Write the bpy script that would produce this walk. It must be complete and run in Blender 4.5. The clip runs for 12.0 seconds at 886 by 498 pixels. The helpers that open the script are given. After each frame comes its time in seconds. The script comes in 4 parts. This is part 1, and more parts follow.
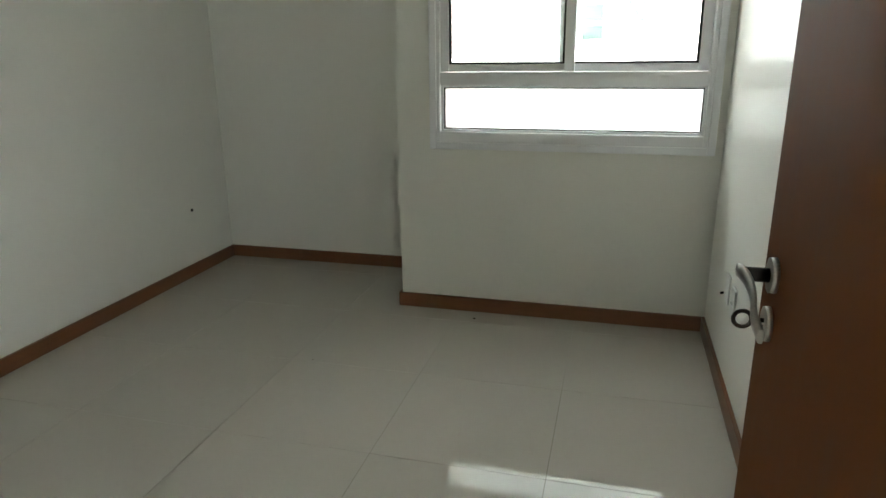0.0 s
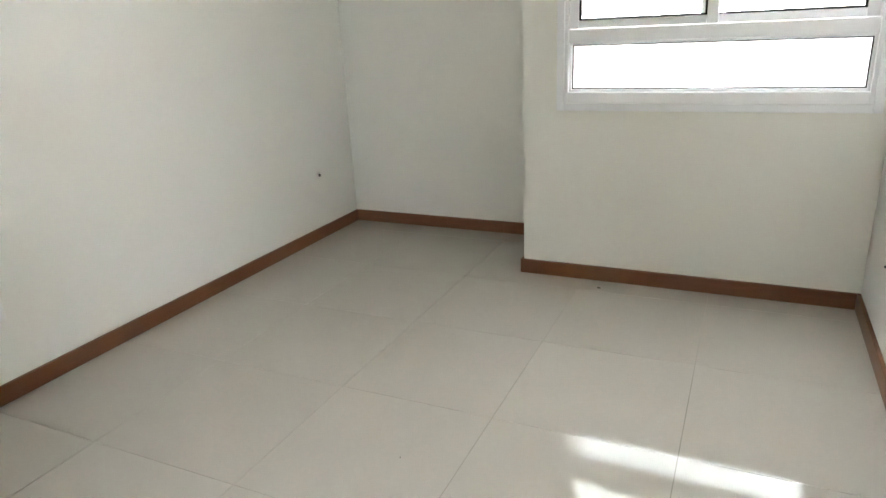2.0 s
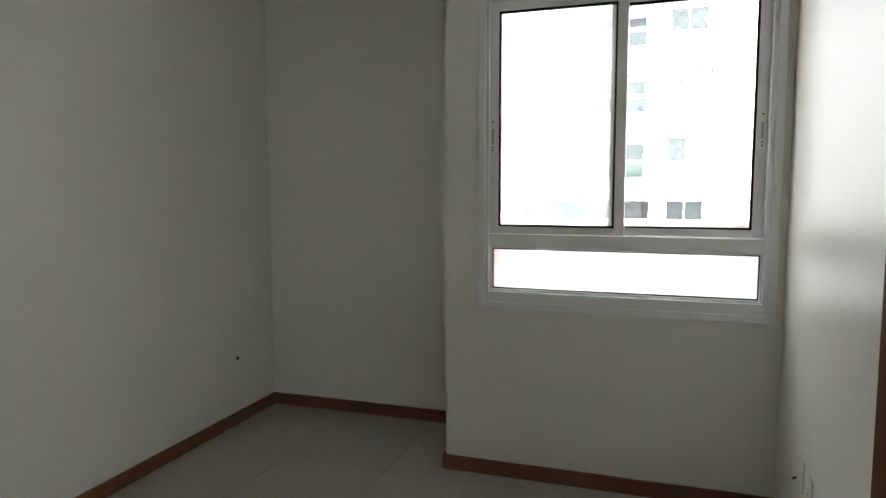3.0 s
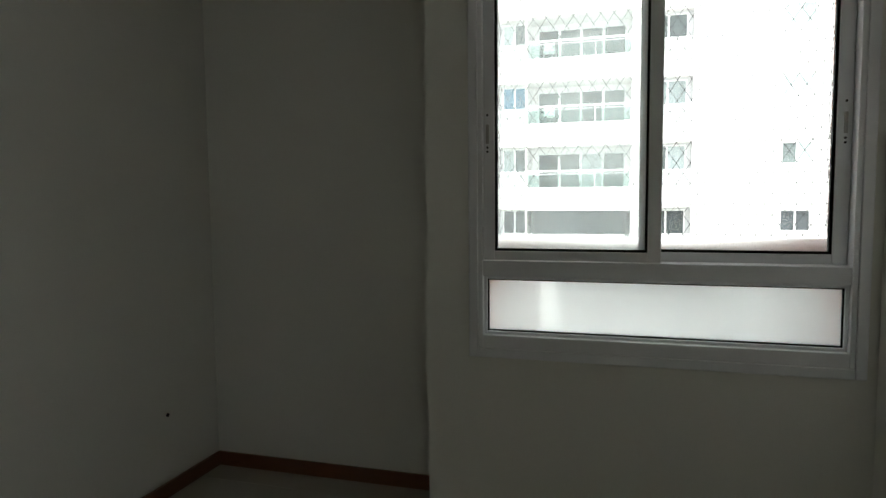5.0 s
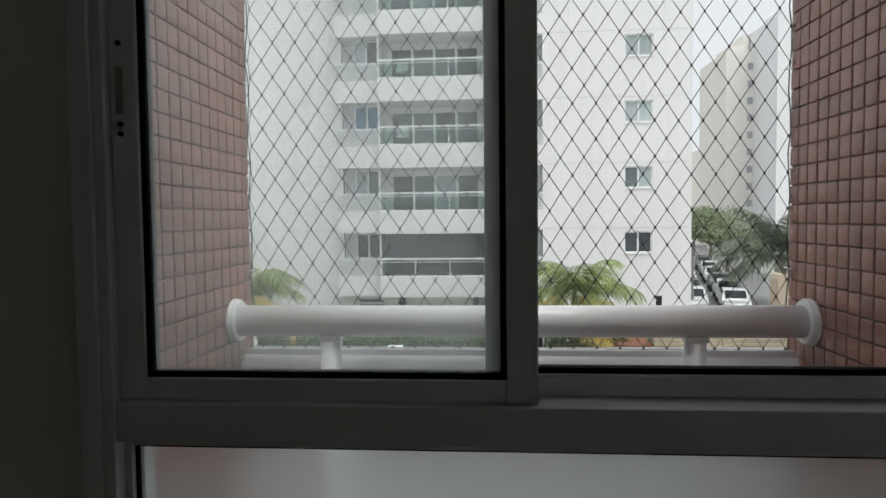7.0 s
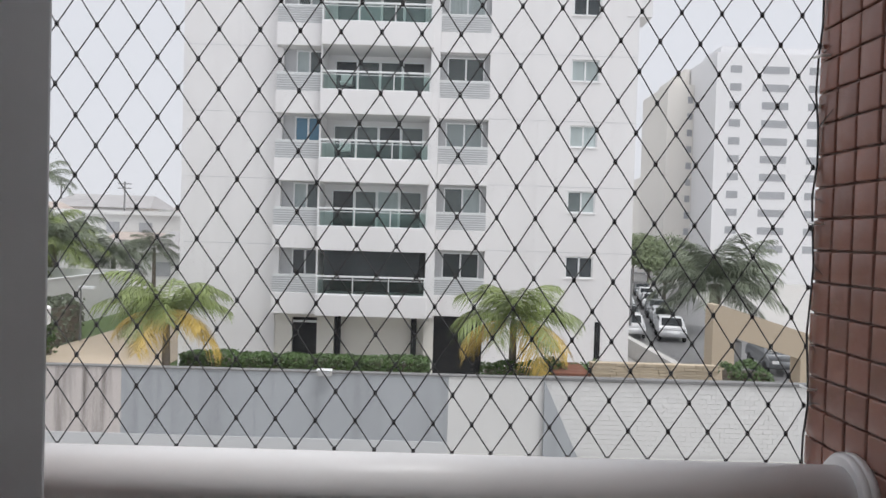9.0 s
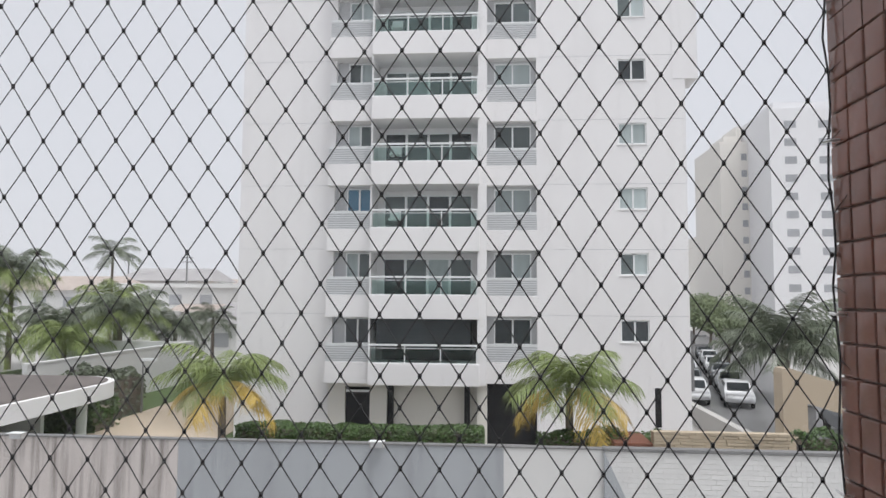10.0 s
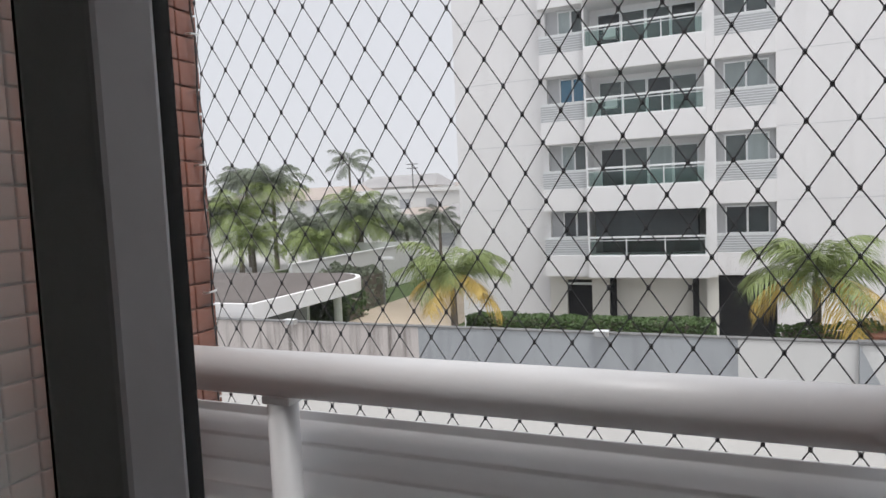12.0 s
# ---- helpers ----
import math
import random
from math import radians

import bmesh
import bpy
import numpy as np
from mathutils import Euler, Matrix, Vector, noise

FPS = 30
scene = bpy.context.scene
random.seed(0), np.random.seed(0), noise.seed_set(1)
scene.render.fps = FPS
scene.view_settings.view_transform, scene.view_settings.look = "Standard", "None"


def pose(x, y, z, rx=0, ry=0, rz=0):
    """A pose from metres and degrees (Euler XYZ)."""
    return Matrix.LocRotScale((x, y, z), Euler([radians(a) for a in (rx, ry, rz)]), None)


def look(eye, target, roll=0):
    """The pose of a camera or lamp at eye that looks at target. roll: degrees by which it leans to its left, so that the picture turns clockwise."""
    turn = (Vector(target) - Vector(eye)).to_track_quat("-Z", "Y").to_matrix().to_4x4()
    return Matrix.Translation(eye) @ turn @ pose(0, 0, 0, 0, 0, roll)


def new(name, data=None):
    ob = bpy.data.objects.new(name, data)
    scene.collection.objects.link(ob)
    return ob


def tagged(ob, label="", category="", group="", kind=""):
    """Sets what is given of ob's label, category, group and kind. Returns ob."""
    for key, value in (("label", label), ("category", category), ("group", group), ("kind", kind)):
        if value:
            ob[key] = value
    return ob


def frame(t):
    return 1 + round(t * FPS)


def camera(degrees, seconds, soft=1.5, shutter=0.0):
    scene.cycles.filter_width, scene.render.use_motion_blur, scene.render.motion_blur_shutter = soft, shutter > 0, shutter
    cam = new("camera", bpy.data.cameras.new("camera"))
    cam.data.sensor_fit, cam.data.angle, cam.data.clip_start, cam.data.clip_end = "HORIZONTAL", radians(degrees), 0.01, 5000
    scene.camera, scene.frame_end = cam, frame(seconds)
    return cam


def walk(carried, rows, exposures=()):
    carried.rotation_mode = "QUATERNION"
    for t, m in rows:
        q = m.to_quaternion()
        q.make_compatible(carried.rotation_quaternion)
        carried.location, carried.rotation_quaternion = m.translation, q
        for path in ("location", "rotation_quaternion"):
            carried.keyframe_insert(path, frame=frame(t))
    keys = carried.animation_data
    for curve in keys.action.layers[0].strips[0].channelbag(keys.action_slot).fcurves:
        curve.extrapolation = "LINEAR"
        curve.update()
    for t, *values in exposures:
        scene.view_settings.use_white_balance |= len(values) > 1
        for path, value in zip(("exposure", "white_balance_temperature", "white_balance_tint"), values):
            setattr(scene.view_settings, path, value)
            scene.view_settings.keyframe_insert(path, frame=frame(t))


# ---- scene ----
cam = camera(68.1, 12.0)
EXPOSURES = [(0.0, 3.9, 6400, 0), (0.5, 4.0, 6450, 4), (1.0, 4.45, 6450, 7), (1.5, 5.2, 6300, 8), (2.0, 5.1, 6300, 9), (2.5, 4.4, 6350, 10), (3.0, 3.4, 6400, 6), (3.5, 2.35, 6400, 4),
             (5.5, 1.9, 6450, 3), (6.0, 1.1, 6400, 4), (6.5, 0.4, 6350, 5), (8.5, 0.12, 6270, 12), (11.0, 0.0, 6270, 12), (12.0, 0.1, 6300, 12)]
PATH = [
    (0, (0.688, 0.221, 1.31), (0.194, 2.073, 0.739), -0.6),
    (0.5, (0.632, 0.234, 1.291), (0.046, 2.007, 0.577), -1.1),
    (1, (0.621, 0.25, 1.215), (-0.078, 1.928, 0.382), -2.5),
    (1.5, (0.635, 0.252, 1.22), (-0.237, 1.857, 0.405), -4.8),
    (2, (0.635, 0.247, 1.274), (-0.178, 1.955, 0.626), -2.8),
    (2.5, (0.655, 0.248, 1.395), (-0.164, 2.025, 0.989), -0.7),
    (3, (0.641, 0.278, 1.455), (0.009, 2.166, 1.265), -0.1),
    (3.5, (0.605, 0.306, 1.499), (-0.055, 2.19, 1.382), 0.6),
    (3.7, (0.577, 0.353, 1.504), (-0.088, 2.227, 1.288), -0.1),
    (5.3, (0.379, 1.222, 1.441), (-0.111, 3.156, 1.29), -1.1),
    (5.5, (0.376, 1.391, 1.429), (-0.017, 3.344, 1.259), -0.9),
    (6, (0.386, 1.76, 1.47), (0.031, 3.726, 1.379), -1.5),
    (6.5, (0.38, 2.121, 1.479), (0.109, 4.102, 1.423), -1.0),
    (6.7, (0.386, 2.262, 1.488), (0.209, 4.251, 1.39), -1.3),
    (8.3, (0.579, 3.065, 1.522), (0.452, 5.06, 1.453), 0.8),
    (8.5, (0.593, 3.15, 1.529), (0.543, 5.147, 1.442), 0.6),
    (9, (0.599, 3.224, 1.582), (0.611, 5.224, 1.539), 1.7),
    (9.5, (0.639, 3.236, 1.616), (0.555, 5.232, 1.699), 1.3),
    (10, (0.678, 3.234, 1.636), (0.527, 5.223, 1.789), 0.4),
    (10.5, (0.689, 3.228, 1.629), (0.46, 5.21, 1.769), 0.1),
    (11, (0.693, 3.209, 1.609), (0.351, 5.179, 1.679), -0.1),
    (11.5, (0.702, 3.215, 1.566), (0.132, 5.132, 1.507), -1.8),
    (12, (0.707, 3.209, 1.522), (-0.083, 5.04, 1.376), -2.6),
]
walk(cam, [(t, look(e, g, r)) for t, e, g, r in PATH], EXPOSURES)

# ---- world and light ----
world = bpy.data.worlds.new("overcast_sky")
scene.world = world
world.use_nodes = True
wn, wl = world.node_tree.nodes, world.node_tree.links
wn.clear()
sky = wn.new("ShaderNodeTexSky")
sky.sky_type = "NISHITA"
sky.sun_disc = False
sky.sun_elevation, sky.sun_rotation = radians(68), radians(132)
sky.dust_density = 6
cloud = wn.new("ShaderNodeRGB")
cloud.outputs[0].default_value = (7.8, 7.8, 8.0, 1)
wmix = wn.new("ShaderNodeMixRGB")
wmix.inputs[0].default_value = 0.93
wbg = wn.new("ShaderNodeBackground")
wbg.inputs[1].default_value = 0.1
wout = wn.new("ShaderNodeOutputWorld")
wl.new(sky.outputs[0], wmix.inputs[1])
wl.new(cloud.outputs[0], wmix.inputs[2])
wl.new(wmix.outputs[0], wbg.inputs[0])
wl.new(wbg.outputs[0], wout.inputs[0])

sun = new("sun", bpy.data.lights.new("sun", "SUN"))
sun.data.energy, sun.data.angle, sun.data.color = 2.5, radians(30), (1.0, 0.97, 0.93)
sun.matrix_world = look((0, 0, 30), (-9, 8, 0))


# ---- materials ----
def material(name, color, rough=0.6, metal=0.0, spread=0.06, scale=3.0, fine=60.0, bump=0.0, spec=0.5, piece=0.0, streak=0.0,
             dark=None, stretch=(1, 1, 1), wear=0.06):
    """A surface with broad stains and fine grain over its base colour; piece: how much each object differs."""
    m = bpy.data.materials.new(name)
    m.use_nodes = True
    n, l = m.node_tree.nodes, m.node_tree.links
    b = n["Principled BSDF"]
    b.inputs["Roughness"].default_value, b.inputs["Metallic"].default_value = rough, metal
    b.inputs["Specular IOR Level"].default_value = spec
    co = n.new("ShaderNodeTexCoord")
    mp = n.new("ShaderNodeMapping")
    mp.inputs["Scale"].default_value = stretch
    l.new(co.outputs["Object"], mp.inputs[0])
    broad, grain = n.new("ShaderNodeTexNoise"), n.new("ShaderNodeTexNoise")
    broad.inputs["Scale"].default_value, broad.inputs["Detail"].default_value = scale, 5
    grain.inputs["Scale"].default_value, grain.inputs["Detail"].default_value = fine, 4
    l.new(mp.outputs[0], broad.inputs["Vector"])
    l.new(mp.outputs[0], grain.inputs["Vector"])
    lo = dark or tuple(c * (1 - 2.2 * spread) for c in color)
    hi = tuple(min(1, c * (1 + spread)) for c in color)
    ramp = n.new("ShaderNodeMixRGB")
    ramp.inputs[1].default_value, ramp.inputs[2].default_value = (*lo, 1), (*hi, 1)
    add = n.new("ShaderNodeMath")
    add.operation = "MULTIPLY_ADD"
    add.inputs[1].default_value = 0.35
    l.new(grain.outputs[0], add.inputs[0])
    half = n.new("ShaderNodeMath")
    half.operation = "MULTIPLY"
    half.inputs[1].default_value = 0.8
    l.new(broad.outputs[0], half.inputs[0])
    l.new(half.outputs[0], add.inputs[2])
    l.new(add.outputs[0], ramp.inputs[0])
    out = ramp.outputs[0]
    if piece:
        info = n.new("ShaderNodeObjectInfo")
        hs = n.new("ShaderNodeHueSaturation")
        rng = n.new("ShaderNodeMapRange")
        rng.inputs["To Min"].default_value, rng.inputs["To Max"].default_value = 1 - piece, 1 + piece
        l.new(info.outputs["Random"], rng.inputs["Value"])
        l.new(rng.outputs[0], hs.inputs["Value"])
        l.new(out, hs.inputs["Color"])
        out = hs.outputs[0]
    if streak:
        sm = n.new("ShaderNodeMapping")
        sm.inputs["Scale"].default_value = (2.2, 2.2, 0.12)
        l.new(co.outputs["Object"], sm.inputs[0])
        sn = n.new("ShaderNodeTexNoise")
        sn.inputs["Scale"].default_value, sn.inputs["Detail"].default_value = 1.6, 8
        l.new(sm.outputs[0], sn.inputs["Vector"])
        sr = n.new("ShaderNodeMapRange")
        sr.inputs["From Min"].default_value, sr.inputs["From Max"].default_value = 0.48, 0.7
        sr.inputs["To Max"].default_value = streak
        l.new(sn.outputs[0], sr.inputs["Value"])
        mul = n.new("ShaderNodeMixRGB")
        mul.inputs[2].default_value = (color[0] * 0.35, color[1] * 0.34, color[2] * 0.33, 1)
        l.new(sr.outputs[0], mul.inputs[0])
        l.new(out, mul.inputs[1])
        out = mul.outputs[0]
    l.new(out, b.inputs["Base Color"])
    vary = n.new("ShaderNodeMapRange")
    vary.inputs["To Min"].default_value, vary.inputs["To Max"].default_value = max(0, rough - wear), min(1, rough + wear)
    l.new(broad.outputs[0], vary.inputs["Value"])
    l.new(vary.outputs[0], b.inputs["Roughness"])
    if bump:
        bm_ = n.new("ShaderNodeBump")
        bm_.inputs["Strength"].default_value, bm_.inputs["Distance"].default_value = bump, 0.004
        l.new(grain.outputs[0], bm_.inputs["Height"])
        l.new(bm_.outputs[0], b.inputs["Normal"])
    return m


def glass_material(name, tint=(1, 1, 1), rough=0.0, ior=1.45):
    m = bpy.data.materials.new(name)
    m.use_nodes = True
    b = m.node_tree.nodes["Principled BSDF"]
    b.inputs["Base Color"].default_value = (*tint, 1)
    b.inputs["Roughness"].default_value, b.inputs["IOR"].default_value = rough, ior
    b.inputs["Transmission Weight"].default_value = 1
    return m


WALL = material("matte_cream_paint", (0.79, 0.785, 0.73), 0.34, spread=0.02, scale=1.2, fine=180, bump=0.12)
CEIL = material("white_ceiling_paint", (0.82, 0.82, 0.8), 0.8, spread=0.02, scale=1.5, fine=160, bump=0.1)
TILE = material("polished_porcelain", (0.475, 0.445, 0.388), 0.008, wear=0.004, spec=0.33, spread=0.03, scale=2.5, fine=40, piece=0.02)
GROUT = material("floor_grout", (0.44, 0.41, 0.36), 0.5, spread=0.05, scale=3, fine=200)
# dirt has settled in the joints in the middle of the room, unevenly
gn, gl = GROUT.node_tree.nodes, GROUT.node_tree.links
g_co, g_no, g_ball = gn.new("ShaderNodeTexCoord"), gn.new("ShaderNodeTexNoise"), gn.new("ShaderNodeVectorMath")
g_no.inputs["Scale"].default_value, g_no.inputs["Detail"].default_value = 2.2, 3
g_ball.operation, g_ball.inputs[1].default_value = "DISTANCE", (0.0, 1.75, 0)
g_far, g_sum, g_mix = gn.new("ShaderNodeMapRange"), gn.new("ShaderNodeMath"), gn.new("ShaderNodeMixRGB")
g_far.inputs["From Min"].default_value, g_far.inputs["From Max"].default_value = 0.5, 1.5
g_far.inputs["To Min"].default_value, g_far.inputs["To Max"].default_value = 2.6, 0.0
g_sum.operation, g_sum.use_clamp = "MULTIPLY", True
gl.new(g_co.outputs["Object"], g_no.inputs["Vector"])
gl.new(g_co.outputs["Object"], g_ball.inputs[0])
gl.new(g_ball.outputs["Value"], g_far.inputs["Value"])
gl.new(g_far.outputs[0], g_sum.inputs[0])
gl.new(g_no.outputs[0], g_sum.inputs[1])
gl.new(g_sum.outputs[0], g_mix.inputs[0])
gl.new(gn["Principled BSDF"].inputs["Base Color"].links[0].from_socket, g_mix.inputs[1])
g_mix.inputs[2].default_value = (0.12, 0.105, 0.085, 1)
gl.new(g_mix.outputs[0], gn["Principled BSDF"].inputs["Base Color"])
WOOD = material("brown_wood_veneer", (0.125, 0.043, 0.012), 0.6, spec=0.1, spread=0.1, scale=3, fine=30, stretch=(14, 14, 0.7))
BASEWOOD = material("brown_wood_strip", (0.165, 0.066, 0.027), 0.4, spread=0.16, scale=4, fine=40, stretch=(1.5, 1.5, 12))
ALU = material("white_painted_aluminium", (0.82, 0.83, 0.85), 0.3, spread=0.03, scale=5, fine=90)
RUBBER = material("black_rubber_gasket", (0.01, 0.01, 0.01), 0.9, spec=0.1, spread=0.1)
STEEL = material("satin_nickel", (0.46, 0.45, 0.43), 0.36, 1.0, spread=0.08, scale=20)
DARKSTEEL = material("dark_bronze", (0.07, 0.06, 0.055), 0.4, 0.9, spread=0.1, scale=20)
PLASTIC = material("white_plastic", (0.8, 0.8, 0.78), 0.3, spread=0.02)
BLACK = material("black_hole", (0.01, 0.01, 0.01), 0.7, spread=0.1)
def veiled(m, amount, tint):
    """Lays a thin uneven film, dust and painted-in glare, which scatters daylight over a glass."""
    n, l = m.node_tree.nodes, m.node_tree.links
    co, mp, no, rng = n.new("ShaderNodeTexCoord"), n.new("ShaderNodeMapping"), n.new("ShaderNodeTexNoise"), n.new("ShaderNodeMapRange")
    mp.inputs["Scale"].default_value = (2.4, 1, 1.1)
    no.inputs["Scale"].default_value, no.inputs["Detail"].default_value = 1.6, 6
    rng.inputs["From Min"].default_value, rng.inputs["From Max"].default_value = 0.3, 0.7
    rng.inputs["To Min"].default_value, rng.inputs["To Max"].default_value = amount * 0.45, amount * 1.4
    tr, mix = n.new("ShaderNodeBsdfTranslucent"), n.new("ShaderNodeMixShader")
    tr.inputs[0].default_value = (*tint, 1)
    l.new(co.outputs["Object"], mp.inputs[0])
    l.new(mp.outputs[0], no.inputs["Vector"])
    l.new(no.outputs[0], rng.inputs["Value"])
    l.new(rng.outputs[0], mix.inputs[0])
    l.new(n["Principled BSDF"].outputs[0], mix.inputs[1])
    l.new(tr.outputs[0], mix.inputs[2])
    l.new(mix.outputs[0], n["Material Output"].inputs[0])
    return m


# Faint film on GLASS stands in for camera glare and washed-out haze.
GLASS = veiled(glass_material("clear_window_glass", (0.99, 1.0, 0.995), 0.0, 1.25), 0.02, (0.9, 0.95, 0.95))
HAZYGLASS = veiled(glass_material("hazy_dust_glass", (0.96, 1.0, 0.985), 0.0, 1.25), 0.22, (0.88, 0.97, 0.95))
FROST = glass_material("frosted_glass", (0.93, 1.0, 0.99), 0.5, 1.12)
fn, fl_ = FROST.node_tree.nodes, FROST.node_tree.links
f_tr, f_mix = fn.new("ShaderNodeBsdfTranslucent"), fn.new("ShaderNodeMixShader")
f_tr.inputs[0].default_value = (0.95, 0.99, 0.985, 1)
f_mix.inputs[0].default_value = 0.18
fl_.new(fn["Principled BSDF"].outputs[0], f_mix.inputs[1])
fl_.new(f_tr.outputs[0], f_mix.inputs[2])
fl_.new(f_mix.outputs[0], fn["Material Output"].inputs[0])


# ---- mesh helpers ----
def thing(name, label="", category="", group="", kind="", at=(0, 0, 0)):
    ob = new(name)
    ob.location = at
    return tagged(ob, label, category, group, kind)


def box_bm(x0, x1, y0, y1, z0, z1, bevel=0.0, bm=None):
    bm = bm or bmesh.new()
    m = Matrix.LocRotScale(((x0 + x1) / 2, (y0 + y1) / 2, (z0 + z1) / 2), None, (abs(x1 - x0), abs(y1 - y0), abs(z1 - z0)))
    made = bmesh.ops.create_cube(bm, size=1, matrix=m)
    if bevel:
        edges = list({e for v in made["verts"] for e in v.link_edges})
        bmesh.ops.bevel(bm, geom=edges, offset=bevel, segments=2, affect="EDGES", profile=0.6)
    return bm


def rod_bm(a, b, r0, r1=None, seg=12, bm=None):
    bm = bm or bmesh.new()
    a, b = Vector(a), Vector(b)
    d = b - a
    m = Matrix.Translation((a + b) / 2) @ d.to_track_quat("Z", "Y").to_matrix().to_4x4()
    bmesh.ops.create_cone(bm, cap_ends=True, segments=seg, radius1=r0, radius2=r0 if r1 is None else r1, depth=d.length, matrix=m)
    return bm


def finish(name, bm, mat, smooth=False):
    me = bpy.data.meshes.new(name)
    if smooth:
        for f in bm.faces:
            f.smooth = len(f.verts) <= 4
    bm.normal_update()
    bm.to_mesh(me)
    bm.free()
    me.materials.append(mat)
    return me


def part(name, bm, mat, parent=None, label="", smooth=False):
    ob = new(name, finish(name, bm, mat, smooth))
    if parent:
        ob.parent = parent
    if label:
        ob["label"] = label
    return ob


def structure(name, bm, mat, label, category):
    return tagged(part(name, bm, mat), label, category, kind="structure")


def prism_bm(outline, z0, z1, bm=None):
    """An upright prism over an outline of (x, y) points, counter-clockwise from above."""
    bm = bm or bmesh.new()
    lo = [bm.verts.new((x, y, z0)) for x, y in outline]
    hi = [bm.verts.new((x, y, z1)) for x, y in outline]
    bm.faces.new(lo[::-1])
    bm.faces.new(hi)
    for i in range(len(lo)):
        j = (i + 1) % len(lo)
        bm.faces.new((lo[i], lo[j], hi[j], hi[i]))
    bmesh.ops.recalc_face_normals(bm, faces=bm.faces[:])
    return bm


def many_boxes(name, rows, mat, parent):
    """Very many small boxes (x0, x1, y0, y1, z0, z1) joined into one part."""
    verts, faces = [], []
    for x0, x1, y0, y1, z0, z1 in rows:
        i = len(verts)
        verts.extend(((x0, y0, z0), (x1, y0, z0), (x1, y1, z0), (x0, y1, z0), (x0, y0, z1), (x1, y0, z1), (x1, y1, z1), (x0, y1, z1)))
        faces.extend(tuple(i + q for q in f) for f in ((3, 2, 1, 0), (4, 5, 6, 7), (0, 1, 5, 4), (1, 2, 6, 5), (2, 3, 7, 6), (3, 0, 4, 7)))
    me = bpy.data.meshes.new(name)
    me.from_pydata(verts, [], faces)
    me.materials.append(mat)
    ob = new(name, me)
    ob.parent = parent
    return tagged(ob, kind="stuff")


def boxes(rows, bevel=0.0):
    bm = bmesh.new()
    for r in rows:
        box_bm(*r, bevel=bevel, bm=bm)
    return bm


# ---- the room ----
NX0, NX1, NY = -0.285, 1.2, 4.28
XL, XR, YW, YR, YD, ZC = -1.815, 1.15, 3.398, 4.02, 0.45, 2.68
WX0, WX1, WZ0, WZ1 = -0.182, 1.081, 0.89, 2.355
DX0, DX1, DZ = 0.15, 0.95, 2.1
XC = -0.388

structure("wall_left", boxes([(XL - 0.15, XL, 0.3, YR + 0.15, 0, ZC)]), WALL, "smooth cream painted bedroom wall with faint marks", "wall")
structure("wall_right", boxes([(XR, XR + 0.2, 0.3, YW, 0, ZC)]), WALL, "cream painted wall beside the window, catching daylight", "wall")
structure("wall_alcove", boxes([(XL, XC - 0.005, YR, YR + 0.15, 0, ZC)]), WALL, "cream painted back wall of the alcove", "wall")
structure("wall_column", boxes([(XC, NX0 - 0.0125, YW + 0.12, 4.29, 0, ZC)]), WALL, "cream painted return beside the alcove", "wall")
structure("wall_window", boxes([(XC, WX0, YW, YW + 0.12, 0, ZC), (WX1, XR, YW, YW + 0.12, 0, ZC), (WX0, WX1, YW, YW + 0.12, 0, WZ0),
          (WX0, WX1, YW, YW + 0.12, WZ1, ZC)]), WALL, "cream painted wall around the aluminium window", "wall")
structure("wall_door", boxes([(XL, DX0 - 0.03, YD - 0.15, YD, 0, ZC), (DX1 + 0.03, XR, YD - 0.15, YD, 0, ZC),
          (DX0 - 0.03, DX1 + 0.03, YD - 0.15, YD, DZ + 0.03, ZC)]), WALL, "cream painted wall with the bedroom doorway", "wall")
structure("ceiling", boxes([(XL - 0.15, XR + 0.2, 0.3, YW + 0.12, ZC, ZC + 0.15), (XL - 0.15, XC, YW + 0.12, YR + 0.15, ZC, ZC + 0.15)]), CEIL, "plain white painted bedroom ceiling", "ceiling")
# Unseen side opening, added so sky light fills the room from behind.
structure("corridor_wall", boxes([(XL - 0.15, XR + 0.2, -1.3, -1.15, 0, ZC), (XL - 0.15, XL, -1.15, 0.3, 0, ZC), (XR, XR + 0.2, -0.05, 0.3, 0, ZC), (XR, XR + 0.2, -1.15, -0.72, 0, ZC),
          (XR, XR + 0.2, -0.72, -0.05, 2.1, ZC)]), WALL, "plain cream painted corridor wall, unseen, with an added daylight opening", "wall")
structure("corridor_ceiling", boxes([(XL - 0.15, XR + 0.2, -1.3, 0.3, ZC, ZC + 0.15)]), CEIL, "plain white corridor ceiling", "ceiling")
floor = structure("floor", boxes([(XL - 0.15, XR + 0.2, -1.3, YR + 0.15, -0.2, -0.0012)]), GROUT, "glossy cream porcelain tile floor with thin joints", "floor")

# baseboards, mitred end to end
BH, BT = 0.075, 0.016
for nm, r in (("baseboard_left", (XL, XL + BT, YD + BT, YR - BT)), ("baseboard_alcove", (XL, XC, YR - BT, YR)),
              ("baseboard_column", (XC - BT, XC, YW, YR - BT)), ("baseboard_window", (XC - BT, XR - BT, YW - BT, YW)),
              ("baseboard_right", (XR - BT, XR, YD + BT, YW))):
    structure(nm, boxes([(*r, 0, BH)], 0.003), BASEWOOD, "narrow reddish brown wooden baseboard on the tile floor", "baseboard")
structure("baseboard_door", boxes([(XL, DX0 - 0.1, YD, YD + BT, 0, BH), (DX1 + 0.1, XR, YD, YD + BT, 0, BH)], 0.003), BASEWOOD,
          "narrow reddish brown wooden baseboard by the doorway", "baseboard")

